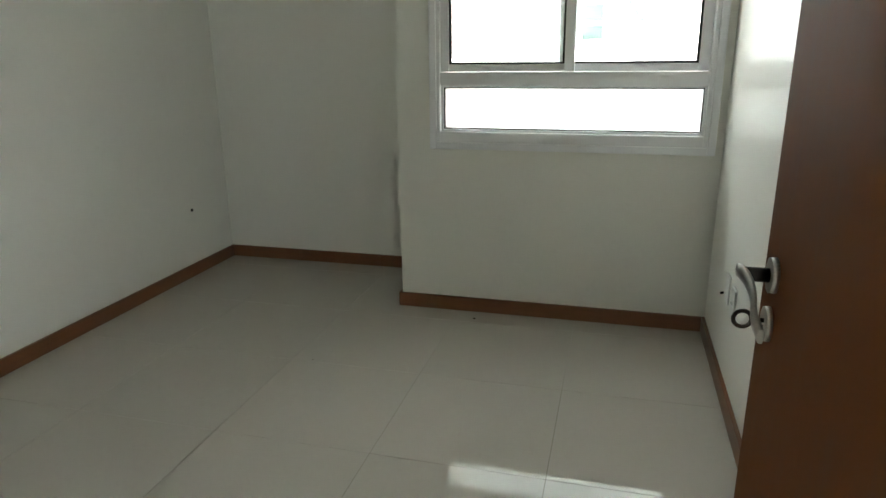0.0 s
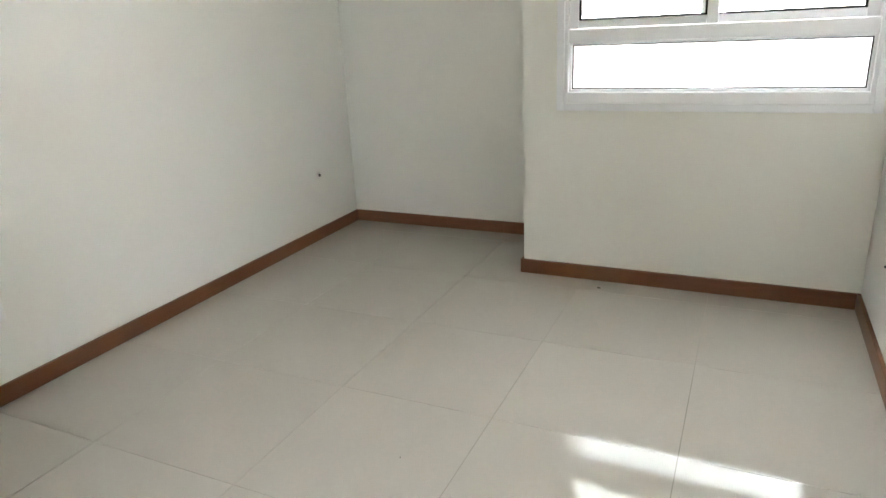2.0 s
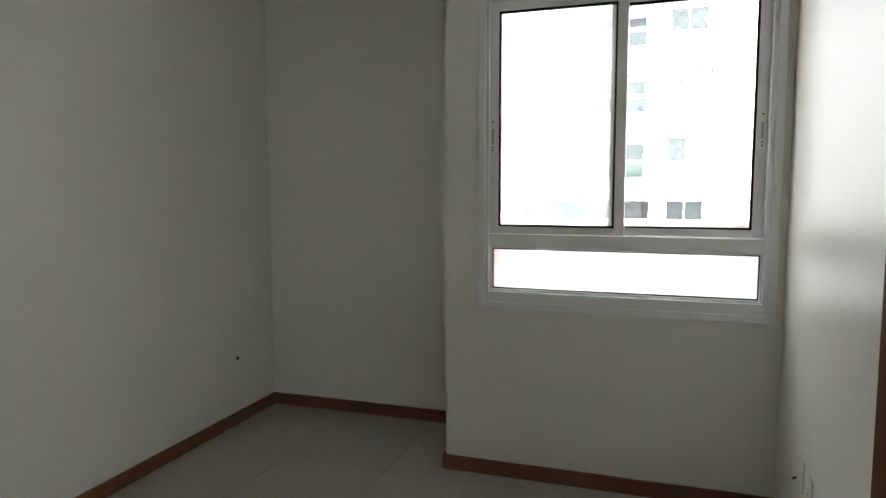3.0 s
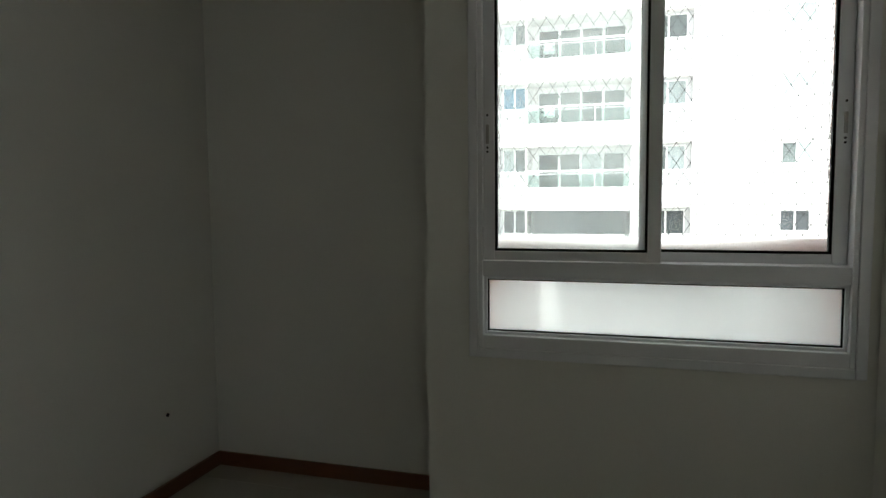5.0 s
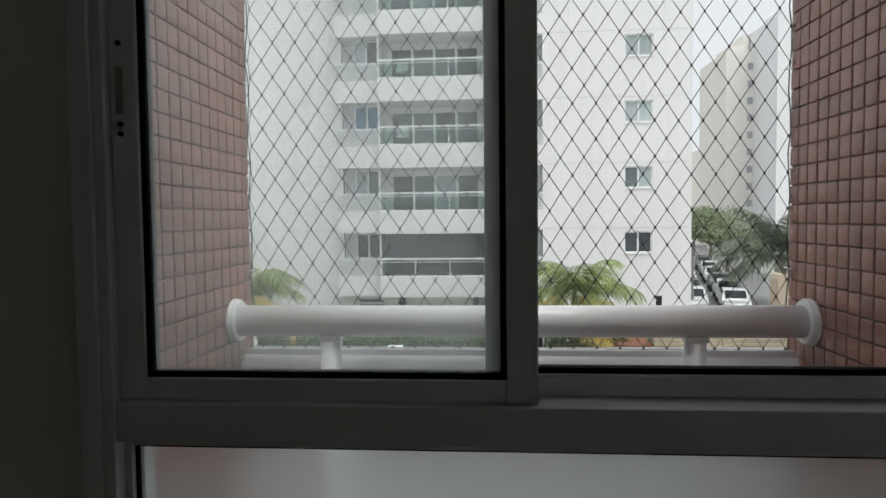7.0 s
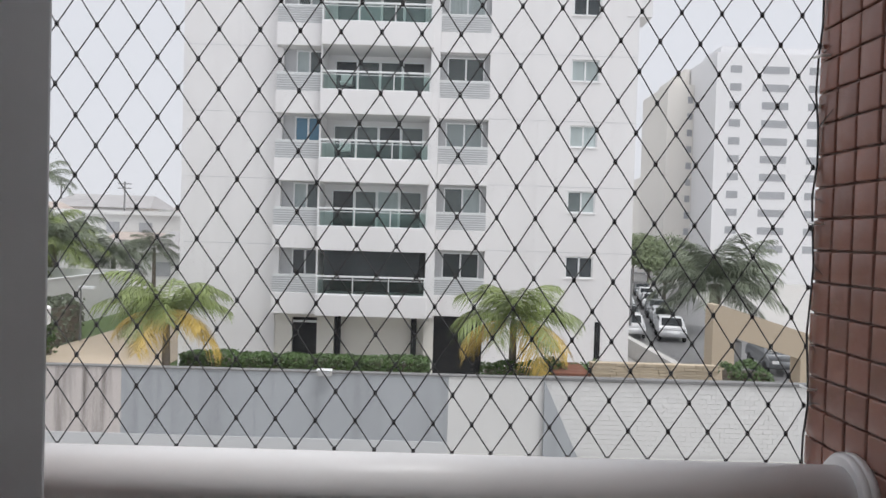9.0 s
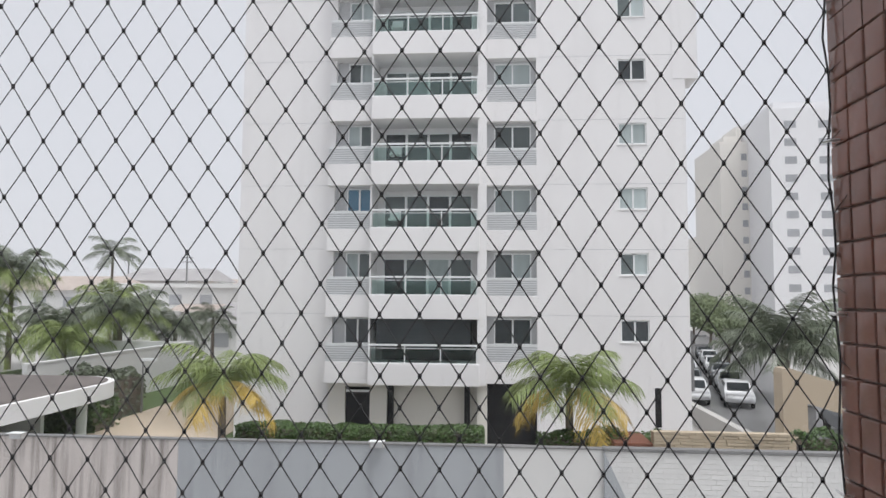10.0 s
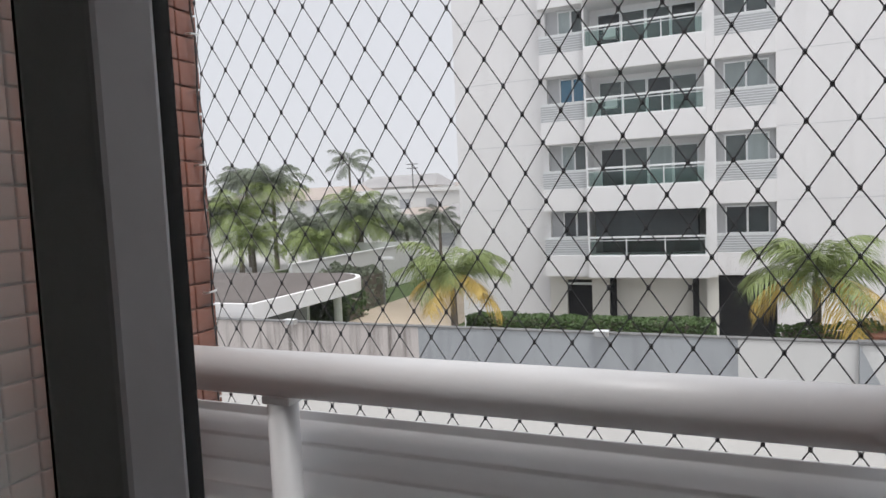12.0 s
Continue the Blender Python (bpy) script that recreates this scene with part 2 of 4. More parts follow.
# window
def window():
    w = thing("window_1", "white aluminium window, two closed sliding sashes above a fixed frosted pane", "window", kind="structure")
    y0 = YW - 0.018
    fr = boxes([(WX0 - 0.035, WX0, y0, YW, WZ0 - 0.035, WZ1 + 0.035), (WX1, WX1 + 0.035, y0, YW, WZ0 - 0.035, WZ1 + 0.035),
                (WX0, WX1, y0, YW, WZ0 - 0.035, WZ0), (WX0, WX1, y0, YW, WZ1, WZ1 + 0.035)], 0.004)
    part("trim", fr, ALU, w)
    # fixed outer frame inside the opening
    fr = boxes([(WX0, WX0 + 0.018, y0 + 0.006, YW + 0.1, WZ0, WZ1), (WX1 - 0.018, WX1, y0 + 0.006, YW + 0.1, WZ0, WZ1),
                (WX0 + 0.018, WX1 - 0.018, y0 + 0.006, YW + 0.1, WZ0, WZ0 + 0.05), (WX0 + 0.018, WX1 - 0.018, y0 + 0.006, YW + 0.1, WZ1 - 0.03, WZ1),
                (WX0 + 0.018, WX1 - 0.018, y0 + 0.01, YW + 0.1, 1.164, 1.224)], 0.003)
    part("window_frame", fr, ALU, w)
    # fixed lower light
    x0, x1, z0, z1 = WX0 + 0.018, WX1 - 0.018, WZ0 + 0.05, 1.164
    part("bead", boxes([(x0, x0 + 0.012, YW + 0.012, YW + 0.05, z0, z1), (x1 - 0.012, x1, YW + 0.012, YW + 0.05, z0, z1),
                        (x0 + 0.012, x1 - 0.012, YW + 0.012, YW + 0.05, z0, z0 + 0.012), (x0 + 0.012, x1 - 0.012, YW + 0.012, YW + 0.05, z1 - 0.012, z1)], 0.002), ALU, w)
    part("gasket", boxes([(x0 + 0.012, x0 + 0.017, YW + 0.022, YW + 0.04, z0 + 0.012, z1 - 0.012), (x1 - 0.017, x1 - 0.012, YW + 0.022, YW + 0.04, z0 + 0.012, z1 - 0.012),
                          (x0 + 0.017, x1 - 0.017, YW + 0.022, YW + 0.04, z0 + 0.012, z0 + 0.017), (x0 + 0.017, x1 - 0.017, YW + 0.022, YW + 0.04, z1 - 0.017, z1 - 0.012)]), RUBBER, w)
    p = part("lower_pane", boxes([(x0 + 0.014, x1 - 0.014, YW + 0.028, YW + 0.034, z0 + 0.014, z1 - 0.014)]), FROST, w, "frosted white glass pane")
    p.visible_shadow = False
    # sashes: the one with the smaller x slides on the inner track
    for xa, xb, ya, face in ((WX0 + 0.019, 0.474, YW + 0.004, 1), (0.396, WX1 - 0.019, YW + 0.047, -1)):
        yb, za, zb, st = ya + 0.034, 1.226, WZ1 - 0.031, 0.042
        bot = 0.034
        s = part("sash", boxes([(xa, xa + st, ya, yb, za, zb), (xb - st - 0.004, xb, ya, yb, za, zb), (xa + st, xb - st - 0.004, ya, yb, za, za + bot),
                                (xa + st, xb - st - 0.004, ya, yb, zb - st, zb)], 0.003), ALU, w)
        a, b, c, d = xa + st, xb - st - 0.004, za + bot, zb - st
        g = 0.009
        part("gasket", boxes([(a, a + g, ya + 0.006, yb - 0.006, c, d), (b - g, b, ya + 0.006, yb - 0.006, c, d), (a + g, b - g, ya + 0.006, yb - 0.006, c, c + g),
                              (a + g, b - g, ya + 0.006, yb - 0.006, d - g, d)]), RUBBER, s)
        pn = part("pane", boxes([(a + 0.002, b - 0.002, ya + 0.014, ya + 0.018, c + 0.002, d - 0.002)]), HAZYGLASS if face > 0 else GLASS, s, "hazy glass pane with dust film" if face > 0 else "clear glass pane")
        pn.visible_shadow = False
        # latch plate on the outer stile
        lx = xa + 0.016 if face > 0 else xb - 0.02
        part("latch", box_bm(lx - 0.006, lx + 0.006, ya - 0.004, ya - 0.0005, 1.66, 1.73, 0.0015), STEEL, s)
        for dz in (1.63, 1.645, 1.765):
            part("screw", rod_bm((lx, ya - 0.003, dz), (lx, ya + 0.001, dz), 0.004), BLACK, s)


window()


# door
def door():
    d = thing("door_1", "open brown wood veneer door with a nickel lever handle and key", "door", kind="structure")
    x0, x1, y0, y1 = 0.92, 0.955, YD + 0.006, YD + 0.825
    part("leaf", box_bm(x0, x1, y0, y1, 0.008, DZ - 0.004, 0.002), WOOD, d)
    hy, hz = y1 - 0.072, 1.0
    h = part("door_handle", rod_bm((x0 + 0.0, hy, hz), (x0 - 0.009, hy, hz), 0.026, seg=28), STEEL, d, "satin nickel lever handle", True)
    neck = rod_bm((x0 - 0.009, hy, hz), (x0 - 0.046, hy, hz), 0.0105, seg=16)
    part("neck", neck, DARKSTEEL, h, "", True)
    lev = bmesh.new()
    prev = None
    for i in range(13):
        u = i / 12
        y = hy + 0.012 - u * 0.125
        x = x0 - 0.048 + 0.010 * math.sin(u * 3.0) + 0.012 * max(0, u - 0.8) / 0.2
        z = hz + 0.002 - 0.052 * u ** 1.4 + 0.006 * math.sin(u * 3.1)
        ring = [lev.verts.new((x + dx, y, z + dz)) for dx, dz in ((-0.003, -0.0095), (0.003, -0.0095), (0.004, 0), (0.003, 0.0095), (-0.003, 0.0095), (-0.0045, 0))]
        if prev:
            for a in range(6):
                lev.faces.new((prev[a], prev[(a + 1) % 6], ring[(a + 1) % 6], ring[a]))
        else:
            lev.faces.new(ring[::-1])
        prev = ring
    lev.faces.new(prev)
    part("lever", lev, STEEL, h, "", True)
    esc = part("keyhole_plate", rod_bm((x0, hy, hz - 0.075), (x0 - 0.008, hy, hz - 0.075), 0.026, seg=28), STEEL, d, "round nickel keyhole plate", True)
    part("keyhole", box_bm(x0 - 0.0095, x0 - 0.007, hy - 0.002, hy + 0.002, hz - 0.098, hz - 0.078), BLACK, esc)
    key = rod_bm((x0 - 0.008, hy, hz - 0.07), (x0 - 0.024, hy, hz - 0.07), 0.0035, seg=10)
    n = 28
    ring = [Vector((x0 - 0.037 + 0.0125 * math.cos(a * math.tau / n), hy, hz - 0.07 + 0.0125 * math.sin(a * math.tau / n))) for a in range(n)]
    for a in range(n):
        rod_bm(ring[a], ring[(a + 1) % n] + (ring[(a + 1) % n] - ring[a]) * 0.15, 0.0032, seg=8, bm=key)
    part("key", key, DARKSTEEL, d, "dark old key with a round bow", True)
    for z in (0.25, 1.05, 1.85):
        part("hinge", rod_bm((x1 - 0.005, YD + 0.003, z - 0.04), (x1 - 0.005, YD + 0.003, z + 0.04), 0.006), STEEL, d)
    f = thing("door_frame_1", "brown wooden door lining and architrave around the doorway", "door frame", kind="structure")
    j = 0.03
    part("jamb", boxes([(DX0 - j, DX0, YD - 0.15, YD, 0, DZ)], 0.002), WOOD, f)
    part("jamb", boxes([(DX1 + 0.009, DX1 + j, YD - 0.15, YD, 0, DZ)], 0.002), WOOD, f)
    part("head", boxes([(DX0 - j, DX1 + j, YD - 0.15, YD, DZ, DZ + j)], 0.002), WOOD, f)
    for ya, yb in ((YD + 0.0005, YD + 0.012), (YD - 0.162, YD - 0.1505)):
        part("architrave", boxes([(DX0 - 0.075, DX0 - 0.008, ya, yb, 0, DZ + 0.008)], 0.003), WOOD, f)
        part("architrave", boxes([(DX1 + 0.012, DX1 + 0.075, ya, yb, 0, DZ + 0.008)], 0.003), WOOD, f)
        part("architrave", boxes([(DX0 - 0.075, DX1 + 0.075, ya, yb, DZ + 0.008, DZ + 0.075)], 0.003), WOOD, f)


door()


# floor tiles, laid on a 0.6 m grid
def slab_mesh(name, w, d, h, bevel, mat):
    return finish(name, box_bm(-w / 2, w / 2, -d / 2, d / 2, -h, 0, bevel), mat)


def piece(name, mesh, parent, at):
    ob = new(name, mesh)
    ob.parent, ob.location = parent, at
    return ob


full = slab_mesh("tile", 0.5984, 0.5984, 0.01, 0.0002, TILE)
cuts = {}
gx = [XL - 0.02] + [-0.066 + 0.6 * k for k in range(-2, 3)] + [XR + 0.02]
gy = [-1.2] + [2.042 + 0.6 * k for k in range(-5, 4)] + [YR + 0.02]
for xa, xb in zip(gx, gx[1:]):
    for ya, yb in zip(gy, gy[1:]):
        w, d = round(xb - xa - 0.0016, 4), round(yb - ya - 0.0016, 4)
        key = (w, d)
        if abs(w - 0.5984) < 1e-3 and abs(d - 0.5984) < 1e-3:
            me = full
        else:
            me = cuts.setdefault(key, None) or slab_mesh("tile", w, d, 0.01, 0.0002, TILE)
            cuts[key] = me
        piece("tile", me, floor, ((xa + xb) / 2, (ya + yb) / 2, 0.0))


# sockets and small marks
def socket(at, side, blank=False):
    """A wall plate whose face looks along +x (side 1) or -x (side -1)."""
    x, y, z = at
    s = thing("wall_socket", "white plastic socket plate low on the cream wall" if not blank else "blank white plastic wall plate beside the socket", "socket", at=at)
    part("plate", box_bm(0, side * 0.008, -0.036, 0.036, -0.058, 0.058, 0.003), PLASTIC, s)
    if not blank:
        part("insert", box_bm(side * 0.008, side * 0.0105, -0.022, 0.022, -0.018, 0.018, 0.002), PLASTIC, s)
        for dy, dz in ((-0.009, 0), (0, 0.003), (0.009, 0)):
            part("hole", rod_bm((side * 0.0095, dy, dz), (side * 0.0112, dy, dz), 0.0028, seg=8), BLACK, s)


socket((XL, 1.54, 0.37), 1)
socket((XR, 2.72, 0.40), -1)
socket((XR, 2.86, 0.41), -1, True)


def stub(at, tip, r, label):
    s = thing("cable_stub", label, "cable")
    part("sleeve", rod_bm(at, tip, r, seg=10), BLACK, s)


stub((XL, 3.622, 0.405), (XL + 0.006, 3.622, 0.405), 0.009, "dark plugged cable hole in the cream wall")
stub((XR, 2.967, 0.356), (XR - 0.012, 2.957, 0.356), 0.005, "short black cable stub from the cream wall")
DUST = material("dark_dust", (0.09, 0.07, 0.05), 0.9, spread=0.3)
crumbs = bmesh.new()
for x, y, r in ((0.033, 3.287, 0.007), (-0.257, 1.736, 0.0025), (-0.57, 2.654, 0.003), (-0.02, 1.55, 0.002), (-0.55, 1.2, 0.0025), (-0.1, 0.95, 0.002), (-1.2, 1.1, 0.0025)):
    bmesh.ops.create_icosphere(crumbs, subdivisions=1, radius=r, matrix=pose(x, y, 0.002, 20, 10, x * 300) @ Matrix.Diagonal((1.5, 0.8, 0.4, 1)))
tagged(part("dust_crumb", crumbs, DUST), "small dark dust crumbs on the tile floor", "dust", kind="stuff")

# ---- the tiled niche outside the window ----
NICHE = material("red_brown_glazed_tile", (0.27, 0.112, 0.078), 0.22, spread=0.14, scale=9, fine=70, piece=0.16)
NGROUT = material("brown_tile_grout", (0.25, 0.15, 0.12), 0.9, spread=0.15, fine=90)
RAILWHITE = material("white_enamel_paint", (0.87, 0.87, 0.875), 0.36, spread=0.05, scale=7, fine=90, streak=0.07, bump=0.12)
TWINE = material("black_nylon_twine", (0.018, 0.018, 0.02), 0.6, spread=0.2, fine=300)
SCREW = material("bright_zinc", (0.75, 0.75, 0.74), 0.3, 1.0, spread=0.05)
CONC = material("raw_concrete", (0.42, 0.41, 0.39), 0.9, spread=0.12, scale=2, fine=40, bump=0.2)
P5, GZ = 0.05, -4.7


def niche_side(name, x, side):
    """A wall that carries small square tiles on the face that looks into the niche."""
    xo = x - side * 0.008
    xs = sorted((xo, xo - side * 0.2)) if side < 0 else [x - 0.0125, x - 0.0075]
    w = structure(name, boxes([(xs[0], xs[1], YW + 0.12, NY, -0.3, 2.75)]), NGROUT, "glazed red-brown square tiles on the side of the window niche", "wall")
    me = finish("tile", box_bm(-0.005, 0.005, -0.0234, 0.0234, -0.0234, 0.0234, 0.003), NICHE, True)
    rest = []
    for i in range(15):
        for k in range(60):
            y, z = NY - 0.027 - i * P5, -0.2 + k * P5
            tx = x - side * 0.005 + random.uniform(-0.0008, 0.0008)
            if 1.0 < z < 2.01:
                ob = piece("tile", me, w, (tx, y, z))
                ob.rotation_euler = (0, random.uniform(-0.012, 0.012), random.uniform(-0.012, 0.012))
            else:
                rest.append((tx - 0.005, tx + 0.005, y - 0.0234, y + 0.0234, z - 0.0234, z + 0.0234))
    many_boxes("tile_field", rest, NICHE, w)
    # end face of the pier, with one column of tiles
    end = []
    for k in range(60):
        z = -0.2 + k * P5
        for j in range(2):
            cx = x - side * (0.03 + j * P5)
            end.append((cx - 0.0225, cx + 0.0225, NY, NY + 0.009, z - 0.0225, z + 0.0225))
    many_boxes("tile_edge", end, NICHE, w)


# Unseen ledge, coloured white as an added reflector for the frosted pane.
structure("niche_bounce_slab", boxes([(NX0 - 0.012, NX1 + 0.212, YW + 0.12, NY, -0.3, 0.0)]), RAILWHITE,
          "unseen ledge at the niche foot, added white to bounce light", "slab")
structure("outer_wall", boxes([(NX1 + 0.213, 9, 3.55, NY, GZ, 2.83), (-9, -1.99, 3.6, NY, GZ, 2.83), (NX0 - 0.1, NX1 + 0.212, NY - 0.5, NY, GZ, -0.31),
          (-1.98, NX0 - 0.1, 4.18, NY, GZ, -0.01)]), CONC, "plain rendered outer wall of the flat", "wall")


# ---- pipe rail with posts and louvre slats ----
def railing():
    r = thing("balcony_railing", "white painted tubular handrail with flanges, posts and louvre slats", "railing")
    y, z = 4.147, 1.229
    pipe = part("handrail", rod_bm((NX0 + 0.001, y, z), (NX1 - 0.001, y, z), 0.041, seg=40), RAILWHITE, r, "thick white handrail tube", True)
    for x, s in ((NX0, 1), (NX1, -1)):
        fl = rod_bm((x, y, z), (x + s * 0.012, y, z), 0.059, seg=36)
        rod_bm((x + s * 0.012, y, z), (x + s * 0.02, y, z), 0.059, 0.053, 36, fl)
        part("flange", fl, RAILWHITE, pipe, "", True)
    for x in (-0.022, 0.918):
        p = part("post", rod_bm((x, y, 0.0), (x, y, z - 0.05), 0.028, seg=28), RAILWHITE, r, "", True)
        part("bracket", box_bm(x - 0.03, x + 0.03, y - 0.022, y + 0.022, z - 0.052, z - 0.036, 0.004), RAILWHITE, p)
    # louvre slats: an upright lip, then a face that slopes down and inwards
    lip = ((0.012, 0.0), (0.012, -0.018), (-0.018, -0.047), (-0.018, -0.051), (0.016, -0.020), (0.016, 0.0))
    for k in range(20):
        bm = bmesh.new()
        zz = 1.143 - k * 0.0505
        ends = [[bm.verts.new((x, y + 0.048 + dy, zz + dz)) for dy, dz in lip] for x in (NX0 + 0.004, NX1 - 0.004)]
        bm.faces.new(ends[0])
        bm.faces.new(ends[1][::-1])
        for q in range(6):
            bm.faces.new((ends[0][q], ends[1][q], ends[1][(q + 1) % 6], ends[0][(q + 1) % 6]))
        bmesh.ops.recalc_face_normals(bm, faces=bm.faces[:])
        bmesh.ops.bevel(bm, geom=bm.edges[:], offset=0.0012, segments=1, affect="EDGES")
        part("slat", bm, RAILWHITE, r)


# ---- safety net ----
def safety_net():
    n = thing("safety_net", "black knotted nylon safety net hooked across the niche", "net")
    w, h, kx, kz = 0.064, 0.0957, 0.08, 1.66
    verts, faces = [], []

    def strand(a, b, r):
        d = (b - a).normalized()
        u = d.cross(Vector((0, 1, 0))).normalized() * r
        v = Vector((0, r, 0))
        i = len(verts)
        verts.extend([a + u, a + v, a - u, a - v, b + u, b + v, b - u, b - v])
        faces.extend([(i + q, i + (q + 1) % 4, i + 4 + (q + 1) % 4, i + 4 + q) for q in range(4)])

    def knot(i, j):
        x, z = kx + i * w / 2, kz + j * h / 2
        sx = 0.004 * noise.noise((x * 3, z * 3, 1)) + 0.0018 * noise.noise((x * 37, z * 37, 4))
        sz = 0.005 * noise.noise((x * 2.4, z * 2.4, 7)) + 0.0018 * noise.noise((x * 41, z * 41, 2))
        x += 0.03 * max(0, 1.66 - z) * max(0, 0.9 - x)
        return Vector((min(max(x + sx, NX0 + 0.004), NX1 - 0.004), NY - 0.004 + 0.012 * noise.noise((x * 2, z * 2, 9)), z + sz))

    lo_i, hi_i = math.floor((NX0 - kx) / (w / 2)), math.ceil((NX1 - kx) / (w / 2))
    knots = bmesh.new()
    for j in range(math.floor((0.75 - kz) / (h / 2)), math.ceil((2.75 - kz) / (h / 2))):
        for i in range(lo_i, hi_i + 1):
            if (i + j) % 2:
                continue
            a = knot(i, j)
            for di in (-1, 1):
                if lo_i <= i + di <= hi_i:
                    strand(a, knot(i + di, j + 1), 0.0011)
            bmesh.ops.create_icosphere(knots, subdivisions=1, radius=0.0048, matrix=Matrix.Translation(a) @ Matrix.Diagonal((0.8, 0.7, 1.1, 1)))
    me = bpy.data.meshes.new("twine_mesh")
    me.from_pydata(verts, [], faces)
    me.materials.append(TWINE)
    o = new("twine_mesh", me)
    o.parent = n
    tagged(o, kind="stuff")
    tagged(part("knot", knots, TWINE, n), kind="stuff")
    for x, s in ((NX0, 1), (NX1, -1)):
        rope = bmesh.new()
        pts = [Vector((x + s * (0.006 + 0.004 * math.sin(k * 1.7) + 0.003 * noise.noise((k * 0.9, x, 0))), NY - 0.012, 0.78 + k * 0.055)) for k in range(36)]
        for a, b in zip(pts, pts[1:]):
            rod_bm(a, b, 0.0018, seg=6, bm=rope)
        for k in range(0, 35, 2):
            a = pts[k]
            rod_bm(a, a + Vector((-s * 0.004, -0.02 - 0.015 * random.random(), random.uniform(-0.03, 0.03))), 0.001, 0.0005, 5, rope)
        part("border_cord", rope, TWINE, n)
        for k in range(7):
            z = 0.83 + k * 0.2625
            hk = rod_bm((x, NY - 0.03, z), (x + s * 0.012, NY - 0.028, z), 0.0022, seg=8)
            rod_bm((x + s * 0.012, NY - 0.028, z), (x + s * 0.012, NY - 0.006, z + 0.002), 0.0022, seg=8, bm=hk)
            part("hook", hk, SCREW, n)


niche_side("niche_wall_right", NX1, -1)
niche_side("niche_wall_left", NX0, 1)
railing()
safety_net()

# ---- outside ----
FACADE = material("white_facade_render", (0.80, 0.79, 0.79), 0.8, spread=0.035, scale=0.25, fine=6, streak=0.08)
# Real grey on louvres and plinth; on bay walls it carries recess shading.
SHADE = material("grey_panel_recess_shade", (0.52, 0.53, 0.54), 0.7, spread=0.05, scale=1.0, fine=12)
CREAM = material("cream_ground_floor_wall", (0.78, 0.76, 0.70), 0.8, spread=0.05, scale=0.6, fine=10)
DGLASS = material("dark_window_glass", (0.05, 0.06, 0.065), 0.12, spread=0.3, scale=0.7, fine=4, piece=0.3)
# Near-black colour stands in for unlit garage depth; pillars and door share it.
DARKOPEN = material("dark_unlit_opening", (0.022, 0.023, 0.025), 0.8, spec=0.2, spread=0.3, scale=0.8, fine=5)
MIDGLASS = material("grey_door_glass", (0.15, 0.18, 0.18), 0.15, spread=0.35, scale=0.8, fine=4, piece=0.35)
CURTAIN = material("pale_curtain", (0.42, 0.48, 0.48), 0.9, spread=0.2, scale=2, fine=9, stretch=(4, 4, 0.3), piece=0.25)
BLUEGLASS = material("blue_window_film", (0.10, 0.22, 0.32), 0.2, spread=0.1)
# Dark grey stands in for the dimness inside unlit rooms.
INTERIOR = material("dim_room_shade", (0.22, 0.22, 0.22), 0.9, spread=0.15, scale=0.5, fine=5)
RAILALU = material("white_rail_metal", (0.8, 0.82, 0.82), 0.35, spread=0.03)
GREENGLASS = glass_material("green_balustrade_glass", (0.62, 0.80, 0.75), 0.05)
GROUND = material("pale_paving", (0.46, 0.45, 0.43), 0.85, spread=0.12, scale=0.35, fine=9, bump=0.2)
GRASS = material("lawn_grass", (0.10, 0.15, 0.05), 0.95, spread=0.3, scale=0.6, fine=18, bump=0.6)
SAND = material("sandy_path", (0.50, 0.42, 0.32), 0.95, spread=0.12, scale=0.5, fine=12)
ASPHALT = material("wet_asphalt", (0.17, 0.17, 0.172), 0.3, spread=0.2, scale=0.4, fine=14)
GREYWALL = material("blue_grey_painted_wall", (0.36, 0.38, 0.40), 0.85, spread=0.06, scale=0.6, fine=14, streak=0.3)
PINKWALL = material("stained_pale_render", (0.54, 0.50, 0.48), 0.9, spread=0.12, scale=0.7, fine=12, streak=1.0)
BLOCK = material("white_painted_block", (0.66, 0.66, 0.65), 0.85, spread=0.05, scale=1.2, fine=16, piece=0.04)
COPING = material("dark_wet_coping", (0.20, 0.20, 0.20), 0.7, spread=0.2, scale=1.5, fine=14)
TAN = material("tan_textured_render", (0.48, 0.40, 0.30), 0.9, spread=0.08, scale=0.8, fine=20, bump=0.2)
BARK = material("grey_palm_bark", (0.20, 0.17, 0.14), 0.95, spread=0.25, scale=3, fine=20, stretch=(1, 1, 5))
LEAF = material("green_palm_leaf", (0.22, 0.28, 0.085), 0.5, spread=0.35, scale=1.2, fine=8)
LEAFY = material("yellowing_palm_leaf", (0.60, 0.42, 0.09), 0.55, spread=0.3, scale=1.2, fine=8)
# Lightened, greyed leaf green: distance haze is put into this colour.
LEAFD = material("hazed_palm_leaf", (0.165, 0.195, 0.13), 0.5, spread=0.3, scale=1.2, fine=8)
HEDGE = material("hedge_leaf", (0.07, 0.13, 0.03), 0.6, spread=0.45, scale=2.5, fine=14)
# Far roofs, houses and towers: colours paled and greyed to carry the haze.
ROOF = material("hazed_roof_tile", (0.46, 0.40, 0.36), 0.9, spread=0.15, scale=0.6, fine=6)
DROOF = material("grey_fibre_roof", (0.40, 0.39, 0.39), 0.9, spread=0.2, scale=0.4, fine=5)
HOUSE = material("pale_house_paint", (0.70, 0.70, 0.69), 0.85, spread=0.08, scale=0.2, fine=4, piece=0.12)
PINKHOUSE = material("hazed_pink_paint", (0.64, 0.54, 0.47), 0.85, spread=0.08, scale=0.2, fine=4)
